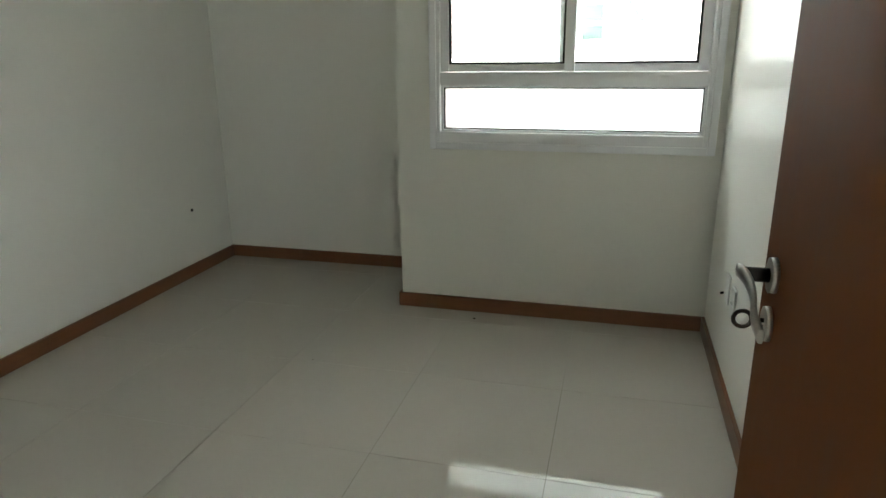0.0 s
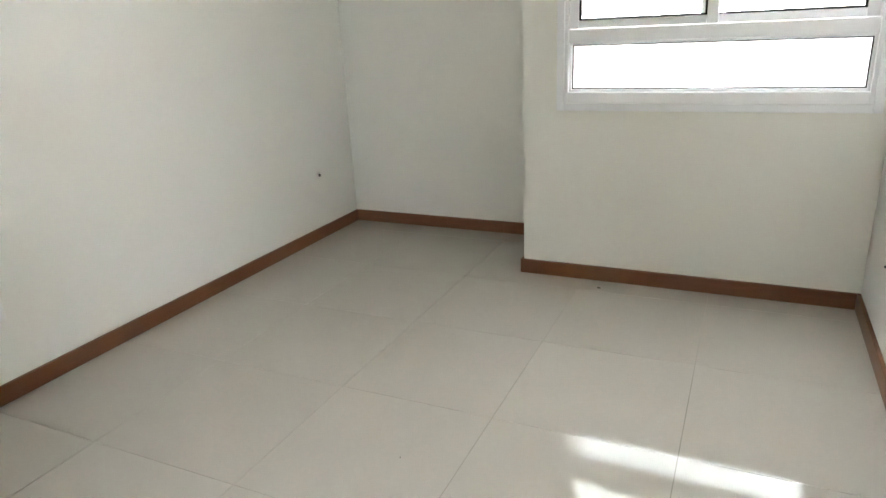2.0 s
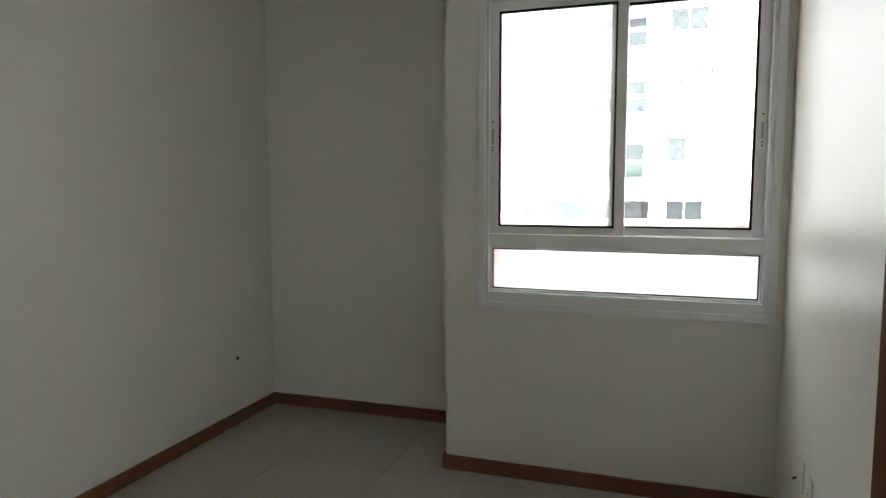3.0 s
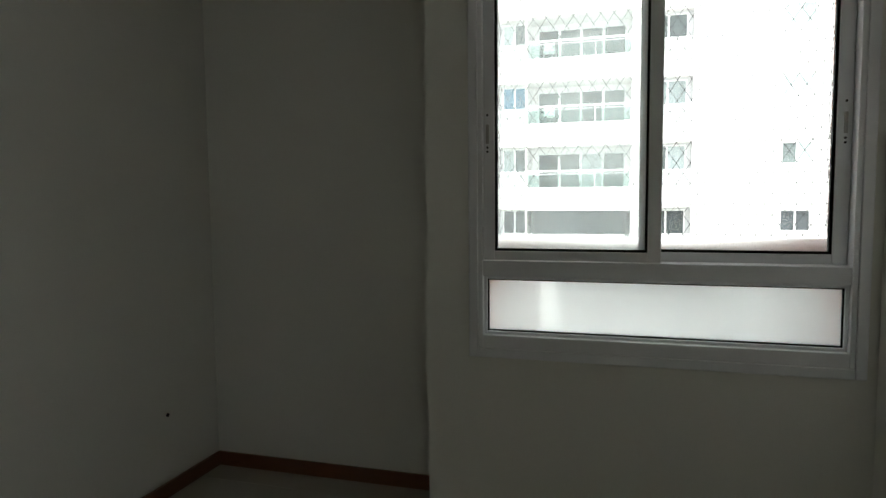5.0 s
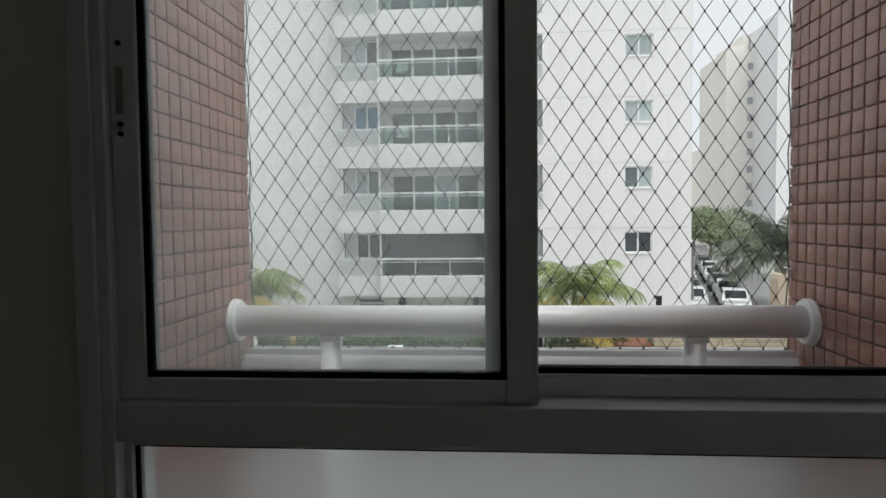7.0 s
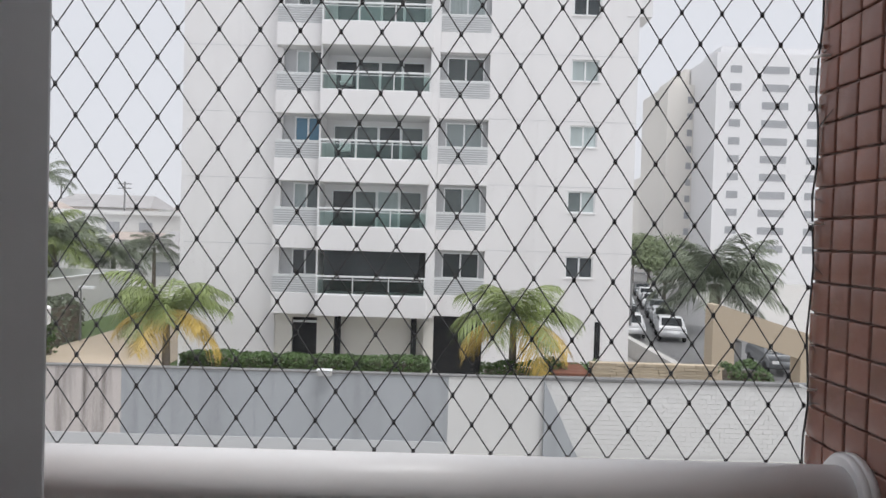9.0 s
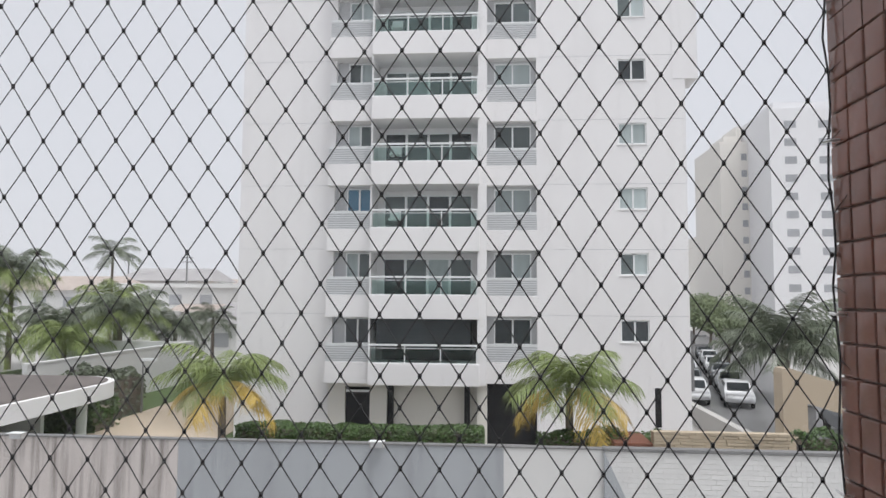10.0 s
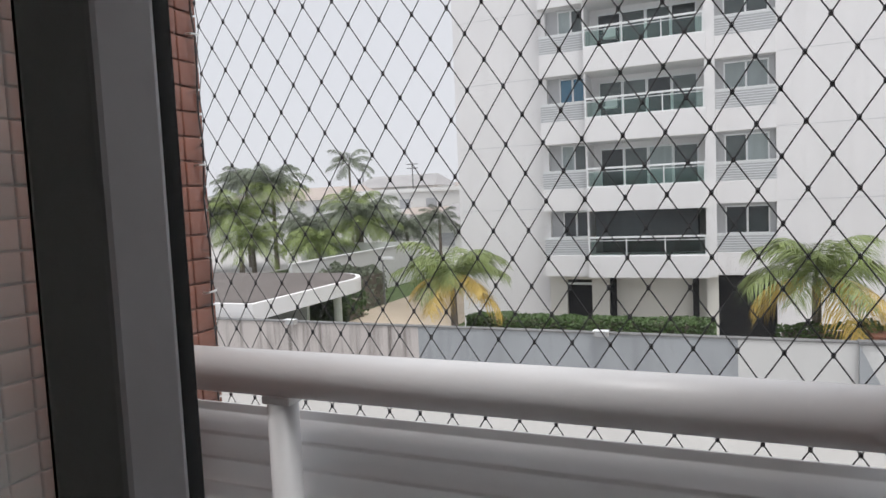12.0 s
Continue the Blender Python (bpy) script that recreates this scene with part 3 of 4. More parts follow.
TOWERB = material("hazed_beige_paint", (0.77, 0.745, 0.70), 0.85, spread=0.04, scale=0.1, fine=2)
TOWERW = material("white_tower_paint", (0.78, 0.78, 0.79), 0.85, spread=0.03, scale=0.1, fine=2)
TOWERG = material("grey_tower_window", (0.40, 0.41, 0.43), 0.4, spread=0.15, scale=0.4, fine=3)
CARW = material("white_car_paint", (0.72, 0.73, 0.74), 0.25, spread=0.02)
CARG = material("grey_car_paint", (0.18, 0.19, 0.2), 0.25, spread=0.04)
TYRE = material("tyre_rubber", (0.02, 0.02, 0.02), 0.8, spread=0.1)

structure("ground", boxes([(-1500, 1500, -20, 3000, GZ - 0.3, GZ)]), GROUND, "pale wet paved ground reaching to the skyline", "ground")
structure("lawn", boxes([(-40, -10.9, 26, 60, GZ + 0.004, GZ + 0.05)]), GRASS, "rough green lawn beside the white tower", "lawn")
structure("path", boxes([(-18.5, -11.5, 31, 50, GZ + 0.055, GZ + 0.08)]), SAND, "sandy footpath across the lawn", "path")
structure("road", prism_bm(((11.45, 33), (20, 33), (46, 150), (27, 150)), GZ + 0.001, GZ + 0.02), ASPHALT, "wet dark asphalt street with parked cars", "road")


# ---- the white tower opposite ----
FY, BY, ST = 32.3, 31.1, 2.9
NST = 10


def tower():
    b = thing("apartment_building", "white apartment tower with green glass balconies above a garden", "building", at=(0, 0, 0))
    top = 0.79 + ST * NST
    part("wall", boxes([(-10.87, -6.62, FY, FY + 0.3, GZ, top)]), FACADE, b)
    part("wall", boxes([(2.62, 6.22, FY, FY + 0.3, GZ, top), (7.45, 9.15, FY, FY + 0.3, GZ, top)] +
                       [(6.22, 7.45, FY, FY + 0.3, (0.79 + ST * (k - 1)) if k else GZ, -0.17 + ST * k) for k in range(NST + 1)]), FACADE, b)
    part("side_wall", boxes([(-10.87, -10.57, FY + 0.3, 48, GZ, top), (8.85, 9.15, FY + 0.3, 48, GZ, top), (-10.57, 8.85, 47.7, 48, GZ, top)]), FACADE, b)
    part("roof", boxes([(-10.87, 9.15, FY, 48, top, top + 0.3)]), FACADE, b)
    part("corner_box", boxes([(8.6, 9.7, FY - 0.02, FY + 1.4, 11.45, top)]), FACADE, b)
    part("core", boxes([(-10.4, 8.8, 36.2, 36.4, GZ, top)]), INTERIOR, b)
    part("fin", boxes([(0.03, 0.42, BY + 0.25, FY + 1.2, -2.0, top)]), FACADE, b)
    part("fin", boxes([(-6.62, -6.4, FY - 0.35, FY + 1.2, -2.0, top)]), FACADE, b)
    # ground floor
    part("ground_wall", boxes([(-6.62, -5.85, FY + 0.05, FY + 0.3, GZ, -2.0), (-4.74, -3.98, FY + 0.05, FY + 0.3, GZ, -2.0), (-3.98, 0.0, FY + 0.4, FY + 0.6, GZ, -2.0),
                               (0.0, 0.45, FY + 0.05, FY + 0.3, GZ, -2.0), (-5.85, -4.74, FY + 0.05, FY + 0.3, -2.25, -2.0)]), CREAM, b)
    part("service_door", box_bm(-5.83, -4.76, FY + 0.16, FY + 0.2, GZ, -2.5, 0.01), DARKOPEN, b, "near-black service door")
    part("door_transom", box_bm(-5.83, -4.76, FY + 0.12, FY + 0.2, -2.5, -2.4), RAILALU, b)
    for x in (-3.95, -0.55):
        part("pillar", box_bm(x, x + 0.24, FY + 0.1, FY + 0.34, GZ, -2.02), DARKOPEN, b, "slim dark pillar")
    # Flat dark sheet in place of the unlit space behind the garage opening.
    part("garage_dark_fill", box_bm(0.45, 2.62, FY + 0.5, FY + 0.55, GZ, -2.1), DARKOPEN, b, "near-black sheet for the unlit garage opening")
    part("slot_window", box_bm(7.62, 7.88, FY - 0.012, FY + 0.02, -3.75, -2.1), DARKOPEN, b, "narrow dark slot window")
    for k in range(NST):
        z = ST * k
        # white parapet bands
        part("balcony_band", boxes([(-4.62, 0.12, BY, FY + 1.1, z - 2.02, z - 1.1)] if k == 0 else [(-4.62, 0.12, BY, FY + 1.1, z + 0.79 - ST, z - 1.1)], 0.02), FACADE, b)
        part("balcony_band", boxes([(-6.62, -4.62, BY + 0.45, FY + 1.1, z - 2.02 if k == 0 else z + 0.83 - ST, z - 1.1)], 0.02), FACADE, b)
        part("balcony_band", boxes([(0.42, 2.62, FY - 0.1, FY + 0.9, z - 2.02 if k == 0 else z + 0.9 - ST, z - 1.1)], 0.02), FACADE, b)
        # middle balcony: back wall with sliding doors
        bk = FY + 0.55
        # The lowest balcony's back wall is darkened in colour for its shaded depth.
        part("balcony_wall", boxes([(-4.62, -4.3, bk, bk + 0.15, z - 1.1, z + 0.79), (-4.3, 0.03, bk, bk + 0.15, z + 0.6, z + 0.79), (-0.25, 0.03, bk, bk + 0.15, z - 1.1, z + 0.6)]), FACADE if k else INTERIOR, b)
        part("balcony_side", boxes([(-4.68, -4.6, BY + 0.3, bk, z - 1.1, z + 0.79)]), FACADE, b)
        n = 4
        for i in range(n):
            xa = -4.3 + i * 4.05 / n
            xb = xa + 4.05 / n
            if k == 0:
                part("sliding_pane", box_bm(xa, xb - 0.01, BY + 0.22, BY + 0.24, z - 0.3, z + 0.78), DGLASS, b, "dark glazed balcony pane")
                part("sliding_pane", box_bm(xa, xb - 0.01, bk + 0.05, bk + 0.09, z - 1.1, z + 0.6), DGLASS, b)
                continue
            wn_ = part("sliding_door", boxes([(xa, xa + 0.06, bk + 0.02, bk + 0.1, z - 1.1, z + 0.6), (xb - 0.06, xb, bk + 0.02, bk + 0.1, z - 1.1, z + 0.6),
                                              (xa + 0.06, xb - 0.06, bk + 0.02, bk + 0.1, z + 0.52, z + 0.6)]), RAILALU, b)
            part("pane", box_bm(xa + 0.06, xb - 0.06, bk + 0.05, bk + 0.07, z - 1.1, z + 0.52), random.choice((DGLASS, MIDGLASS, MIDGLASS, CURTAIN)), wn_)
        # balustrade
        part("balustrade_glass", box_bm(-4.5, 0.0, BY + 0.05, BY + 0.065, z - 1.05, z - 0.42), GREENGLASS, b, "pale green balustrade glass")
        rail = part("rail", boxes([(-4.62, 0.04, BY + 0.03, BY + 0.1, z - 0.36, z - 0.28), (-4.62, 0.04, BY + 0.04, BY + 0.08, z - 0.47, z - 0.44), (-4.62, 0.04, BY + 0.04, BY + 0.08, z - 1.1, z - 1.06)], 0.008), RAILALU, b)
        for i in range(4):
            x = -4.6 + i * 1.53
            part("baluster", box_bm(x, x + 0.045, BY + 0.04, BY + 0.09, z - 1.1, z - 0.36), RAILALU, rail)
        if k and k % 3 != 1:
            part("balcony_chair", boxes([(-3.9, -3.4, BY + 0.5, BY + 1.0, z - 0.7, z - 0.62), (-3.9, -3.4, BY + 0.95, BY + 1.0, z - 0.62, z - 0.2)], 0.02), FACADE, b)
        # window bay beside the balcony, with louvred panel below
        for xa, xb, yy in ((-6.4, -4.68, FY - 0.05), (0.42, 2.62, FY + 0.35)):
            wa, wb = (xa + 0.5, xb - 0.05) if xa < 0 else (xa + 0.32, xb - 0.22)
            # Shading of the recessed bay is put into the grey of these walls.
            part("bay_wall", boxes([(xa, wa, yy, yy + 0.15, z - 1.1, z + 0.9), (wb, xb, yy, yy + 0.15, z - 1.1, z + 0.9), (wa, wb, yy, yy + 0.15, z - 1.1, z - 0.36), (wa, wb, yy, yy + 0.15, z + 0.8, z + 0.9)]), SHADE, b)
            mid = (wa + wb) / 2
            wf = part("window", boxes([(wa, wa + 0.06, yy - 0.02, yy + 0.1, z - 0.36, z + 0.8), (wb - 0.06, wb, yy - 0.02, yy + 0.1, z - 0.36, z + 0.8), (mid - 0.04, mid + 0.04, yy - 0.02, yy + 0.1, z - 0.36, z + 0.8),
                                       (wa + 0.06, wb - 0.06, yy - 0.02, yy + 0.1, z + 0.74, z + 0.8), (wa + 0.06, wb - 0.06, yy - 0.02, yy + 0.1, z - 0.36, z - 0.3)]), RAILALU, b)
            for pa, pb in ((wa + 0.06, mid - 0.04), (mid + 0.04, wb - 0.06)):
                mat = DGLASS if k == 0 else (BLUEGLASS if k == 2 and xa < 0 else random.choice((MIDGLASS, CURTAIN, CURTAIN)))
                part("pane", box_bm(pa, pb, yy + 0.03, yy + 0.05, z - 0.3, z + 0.74), mat, wf)
            py = BY + 0.5 if xa < 0 else FY - 0.06
            lv = part("louvre_panel", boxes([(xa - 0.2 if xa < 0 else xa, xb, py, py + 0.04, z - 0.36, z - 0.3), (xa - 0.2 if xa < 0 else xa, xb, py + 0.03, py + 0.05, z - 1.1, z - 0.36)]), RAILALU, b)
            for q in range(7):
                part("louvre_slat", box_bm(xa - 0.2 if xa < 0 else xa, xb, py, py + 0.03, z - 1.08 + q * 0.1, z - 1.02 + q * 0.1), SHADE, lv)
        # bathroom window in the plain wall
        wf = part("window", boxes([(6.22, 6.28, FY + 0.06, FY + 0.16, z - 0.17, z + 0.79), (7.39, 7.45, FY + 0.06, FY + 0.16, z - 0.17, z + 0.79), (6.8, 6.87, FY + 0.06, FY + 0.16, z - 0.17, z + 0.79),
                                   (6.28, 7.39, FY + 0.06, FY + 0.16, z + 0.73, z + 0.79), (6.28, 7.39, FY + 0.06, FY + 0.16, z - 0.17, z - 0.11)]), RAILALU, b)
        for pa, pb in ((6.28, 6.8), (6.87, 7.39)):
            part("pane", box_bm(pa, pb, FY + 0.1, FY + 0.12, z - 0.11, z + 0.73), DGLASS if k in (0, 4) else CURTAIN if k == 2 else random.choice((MIDGLASS, CURTAIN)), wf)
        part("sill", box_bm(6.18, 7.49, FY - 0.04, FY + 0.06, z - 0.22, z - 0.172, 0.01), FACADE, b)
        if k:
            for xa, xb in ((-10.7, -6.64), (2.64, 9.1)):
                part("joint", boxes([(xa, xb, FY - 0.006, FY + 0.002, z + 0.95 - ST, z + 0.97 - ST)]), SHADE, b)


tower()


# ---- boundary wall ----
WY, WT = 22.0, -2.49
bw = structure("boundary_wall", boxes([(-40, -8.41, WY, WY + 0.18, GZ, WT)]), PINKWALL, "stained pale rendered boundary wall with dark coping", "wall")
structure("boundary_wall_grey", boxes([(-8.405, 0.99, WY, WY + 0.18, GZ, WT)]), GREYWALL, "blue-grey painted stretch of boundary wall", "wall")
structure("wall_plinth", boxes([(-40, 0.99, WY - 0.05, WY - 0.002, GZ, GZ + 0.32)]), SHADE, "pale grey plinth along the boundary wall", "plinth")
blk = structure("boundary_wall_block", boxes([(0.995, 40, WY, WY + 0.18, GZ, WT)]), NGROUT, "white painted block wall with fine courses", "wall")
blk.data.materials[0] = HOUSE
bmesh_block = finish("block", box_bm(-0.136, 0.136, -0.012, 0, -0.064, 0.064, 0.006), BLOCK)
rows_left = []
for c in range(15):
    for i in range(36):
        x = 3.95 + i * 0.28 + (0.14 if c % 2 else 0)
        z = WT - 0.1 - c * 0.138
        if c < 8:
            piece("block", bmesh_block, blk, (x, WY, z))
        else:
            rows_left.append((x - 0.136, x + 0.136, WY - 0.012, WY, z - 0.064, z + 0.064))
many_boxes("block_course", rows_left, BLOCK, blk)
structure("wall_coping", boxes([(-40, 3.72, WY - 0.03, WY + 0.21, WT, WT + 0.05), (3.725, 40, WY - 0.06, WY + 0.24, WT - 0.02, WT + 0.07)], 0.01), COPING, "dark wet concrete coping on the boundary wall", "coping")
tri = prism_bm(((3.74, GZ), (4.75, GZ), (3.74, WT - 0.03)), WY - 0.14, WY - 0.02)
swap = Matrix(((1, 0, 0, 0), (0, 0, 1, 0), (0, 1, 0, 0), (0, 0, 0, 1)))
bmesh.ops.transform(tri, matrix=swap, verts=tri.verts)
bmesh.ops.recalc_face_normals(tri, faces=tri.faces[:])
structure("buttress", tri, GREYWALL, "grey triangular buttress against the block wall", "buttress")


def floodlight(x):
    f = thing("floodlight", "small white floodlight box on the boundary wall", "lamp", group="floodlights on the wall", at=(x, WY - 0.03, WT + 0.05))
    part("arm", rod_bm((0, 0.1, 0), (0, -0.1, 0.1), 0.02), COPING, f)
    part("housing", box_bm(-0.2, 0.2, -0.26, -0.05, -0.08, 0.09, 0.025), GROUND, f)
    part("lens", box_bm(-0.16, 0.16, -0.272, -0.258, -0.06, 0.06), SHADE, f)
    part("visor", box_bm(-0.22, 0.22, -0.33, -0.05, 0.091, 0.105, 0.004), RAILALU, f)


floodlight(-2.55)
floodlight(-13.2)


# ---- plants ----
def frond(bm, length, lift, bend, width, n=30):
    """A rachis that leaves the crown at the angle lift and arches over by bend (radians), with leaflets that hang on both sides."""
    pts, e = [Vector((0, 0, 0))], lift
    for i in range(n):
        u = i / n
        e = lift - bend * u ** 1.3
        pts.append(pts[-1] + Vector((math.cos(e), 0, math.sin(e))) * length / n)
    sway = random.uniform(-0.12, 0.12) * length
    pts = [p + Vector((0, sway * (i / n) ** 2, 0)) for i, p in enumerate(pts)]
    for i in range(n):
        a, b = pts[i], pts[i + 1]
        u = i / n
        r = 0.024 * (1 - u) + 0.004
        v = [bm.verts.new(p) for p in (a + Vector((0, r, 0)), a - Vector((0, r, 0)), b - Vector((0, r * 0.9, 0)), b + Vector((0, r * 0.9, 0)))]
        bm.faces.new(v)
        if i < 3:
            continue
        ll = width * math.sin(math.pi * min(1, 0.14 + u * 0.84)) ** 0.55
        fwd = (b - a).normalized()
        for s_ in (-1, 1):
            for half in (0, 0.5):
                root = a.lerp(b, half + 0.2 * random.random())
                tip = root + (fwd * 0.6 + Vector((0, s_ * random.uniform(0.5, 0.85), -0.35 - 0.55 * random.random()))) * ll * random.uniform(0.75, 1.1)
                wv = fwd * 0.016 * length / 2.2
                mid = root.lerp(tip, 0.5) + Vector((0, s_ * 0.05 * ll, 0.09 * ll))
                q = [bm.verts.new(p) for p in (root - wv * 0.6, root + wv * 0.6, mid + wv, mid - wv)]
                bm.faces.new(q)
                bm.faces.new((q[3], q[2], bm.verts.new(tip)))


def palm(x, y, crown_z, radius, label, mats, fronds=16, trunk=0.16, seed=1, lean=0.0, fill=0.38, arch=1.0):
    random.seed(seed)
    p = thing("palm_tree", label, "palm", group="palms of the garden", at=(x, y, GZ))
    h = crown_z - GZ - radius * 0.15
    bm = bmesh.new()
    prev = None
    for i in range(11):
        u = i / 10
        r = trunk * (1.25 - 0.5 * u) * (1.06 if i % 2 else 1)
        ring = [bm.verts.new((lean * u * u + r * math.cos(a * math.tau / 10), r * math.sin(a * math.tau / 10), h * u)) for a in range(10)]
        if prev:
            for a in range(10):
                bm.faces.new((prev[a], prev[(a + 1) % 10], ring[(a + 1) % 10], ring[a]))
        prev = ring
    bm.faces.new(prev)
    part("trunk", bm, BARK, p, "", True)
    groups = {}
    for i in range(fronds):
        u = (i + 0.5) / fronds
        m = mats[min(len(mats) - 1, int((1 - u) * len(mats)))] if len(mats) > 1 else mats[0]
        f = bmesh.new()
        lift = radians(-12 + 92 * u + random.uniform(-8, 8))
        frond(f, radius * random.uniform(0.95, 1.25), lift, arch * radians(62 + 42 * u + random.uniform(-12, 12)), radius * fill)
        rot = Matrix.Translation((lean, 0, h)) @ Matrix.Rotation(i * 2.399 + random.uniform(-0.2, 0.2), 4, "Z")
        bmesh.ops.transform(f, matrix=rot, verts=f.verts)
        part("frond", f, m, p)


palm(-9.2, 27, -1.15, 2.3, "coconut palm with yellowing lower fronds behind the wall", (LEAF, LEAF, LEAFY), 22, 0.14, 3, 0.0, 0.43)
palm(3.27, 26, -1.0, 2.2, "green coconut palm with yellow tips beside the garage", (LEAF, LEAF, LEAF, LEAFY), 24, 0.14, 5, 0.0, 0.45)
palm(19.6, 48, -0.6, 4.1, "large dark green palm beside the street", (LEAFD,), 40, 0.4, 7, 0.0, 0.36, 0.72)
palm(-39.6, 70, 6.8, 3.0, "tall slender palm above the far roofs", (LEAFD,), 13, 0.15, 9)
for n_, (px, py, pz, pr, pm) in enumerate(((-41.5, 58, 4.4, 3.8, (LEAFD, LEAF)), (-43.5, 55, 1.6, 3.8, (LEAF,)), (-36.0, 56, -0.4, 3.6, (LEAFD, LEAF)), (-33.0, 60, 1.4, 3.9, (LEAF,)),
                                           (-28.5, 53, 0.6, 3.6, (LEAFD, LEAF)), (-39.5, 52, -1.0, 3.3, (LEAF,)), (-47.0, 54, 1.6, 3.9, (LEAFD,)), (-46.5, 60, 4.6, 3.6, (LEAFD,)),
                                           (-31.0, 50, -1.2, 3.0, (LEAF,)), (-25.5, 56, -0.6, 3.0, (LEAFD,)))):
    palm(px, py, pz, pr, "bushy green palm in the garden", pm, 24, 0.2, 11 + 2 * n_)
palm(-17.5, 45, 0.5, 1.6, "small dark palm behind the lawn", (LEAFD,), 16, 0.12, 25)
random.seed(40)


def leafy_block(x0, x1, y0, y1, z0, z1, count, size, mat, name, label, category, rough=0.12):
    """Many small leaves over the skin of a clipped or rounded mass, on a dark inner body."""
    t = thing(name, label, category)
    part("branches", box_bm(x0 + 0.1, x1 - 0.1, y0 + 0.1, y1 - 0.1, z0, z1 - 0.12, 0.05), BARK, t)
    verts, faces = [], []
    for _ in range(count):
        x, y, z = random.uniform(x0, x1), random.uniform(y0, y1), random.uniform(z0, z1)
        f = random.random()
        if f < 0.55:
            y = y0
        elif f < 0.9:
            z = z1
        else:
            x = random.choice((x0, x1))
        bump_ = noise.noise((x * 1.3, y * 1.3, z * 1.3)) * rough
        c = Vector((x + random.uniform(-0.05, 0.05), y + random.uniform(-0.08, 0.08), z + bump_ + random.uniform(-0.05, 0.05)))
        u = Vector((random.uniform(-1, 1), random.uniform(-1, 1), random.uniform(-1, 1))).normalized() * size
        v = u.orthogonal().normalized() * size * 0.6
        i = len(verts)
        verts.extend((c - u, c + v, c + u, c - v))
        faces.append((i, i + 1, i + 2, i + 3))
    me = bpy.data.meshes.new("foliage")
    me.from_pydata(verts, [], faces)
    me.materials.append(mat)
    o = new("foliage", me)
    o.parent = t
    tagged(o, kind="stuff")


leafy_block(-9.6, 0.3, 29.4, 30.4, GZ, -3.52, 9000, 0.07, HEDGE, "hedge", "clipped green hedge in front of the tower", "hedge")
leafy_block(2.2, 6.2, 25.2, 26.2, GZ, -2.85, 3000, 0.07, HEDGE, "shrub", "low green shrubs at the foot of the palm", "shrub", 0.4)
leafy_block(10.6, 12.2, 25.5, 26.3, GZ, -2.75, 1500, 0.07, HEDGE, "shrub", "small green shrub by the gate", "shrub", 0.5)
leafy_block(-22, -18.6, 36, 39, GZ, -2.6, 5000, 0.10, LEAFD, "shrub", "dark shrubs on the garden slope", "shrub", 0.9)
leafy_block(-21.5, -17.6, 32.6, 34.6, GZ, -3.5, 4000, 0.10, HEDGE, "shrub", "green shrubs beside the ramp roof", "shrub", 0.9)
leafy_block(17.0, 27.0, 95, 105, GZ, 3.5, 6000, 0.30, HEDGE, "street_tree", "hazy green street trees down the road", "tree", 2.5)


# ---- curved ramp roof ----
def ramp_roof():
    r = thing("ramp_roof", "white curved canopy roof with a dark gravel top", "canopy")

    def outline(inset):
        pts = [(-34.0 + inset, 22.5 + inset), (-15.4 - inset, 22.5 + inset)]
        for i in range(13):
            a = math.radians(i * 90 / 12)
            pts.append((-18.0 + (2.6 - inset) * math.cos(a), 29.6 + (2.8 - inset) * math.sin(a)))
        pts.append((-34.0 + inset, 32.4 - inset))
        return pts

    for nm, inset, z0, z1, mat in (("fascia", 0, -2.62, -1.98, FACADE), ("gravel_top", 0.25, -1.978, -1.95, ROOFGREY)):
        part(nm, prism_bm(outline(inset), z0, z1), mat, r)
    for x, y in ((-16.2, 29.5), (-17.5, 25), (-22, 25), (-22, 31)):
        part("column", rod_bm((x, y, GZ), (x, y, -2.62), 0.2, seg=16), FACADE, r)


ROOFGREY = material("dark_gravel_roof", (0.16, 0.14, 0.13), 0.95, spread=0.3, scale=0.8, fine=14, bump=0.4)
ramp_roof()
structure("ramp_wall", boxes([(-29.5, -16.9, 28, 28.2, GZ, -2.63)]), HOUSE, "pale wall beneath the curved ramp roof", "wall")
structure("garden_wall", boxes([(-22.25, -22.0, 34, 52, GZ, -1.75), (-22.29, -21.96, 34, 52, -1.748, -1.66), (-34, -22.26, 51.7, 52, GZ, -1.7)]), HOUSE, "long pale garden wall behind the palms", "wall")


# ---- gate, planter, street ----
def gate_portal():
    g = thing("gate_portal", "tan rendered gate portal with a sloping top", "gate")
    bm = prism_bm(((11.93, GZ), (11.93, -1.15), (12.0, -0.98), (12.2, -0.95), (16.4, -2.2), (16.4, GZ), (15.6, GZ), (15.6, -3.1), (12.85, -2.3), (12.85, GZ)), 30, 30.8)
    bmesh.ops.transform(bm, matrix=swap, verts=bm.verts)
    bmesh.ops.recalc_face_normals(bm, faces=bm.faces[:])
    part("portal", bm, TAN, g)
    part("gate_post", box_bm(12.87, 13.2, 30.1, 30.5, GZ, -2.45, 0.01), COPING, g)


gate_portal()
pl = structure("planter_wall", boxes([(5.7, 9.85, 24.62, 24.9, GZ, -2.46)]), TAN, "tan stone planter wall of thin uneven courses behind the boundary wall", "wall")
random.seed(77)
STONE = material("split_sandstone", (0.50, 0.42, 0.31), 0.9, spread=0.12, scale=2, fine=20, bump=0.2, piece=0.12)
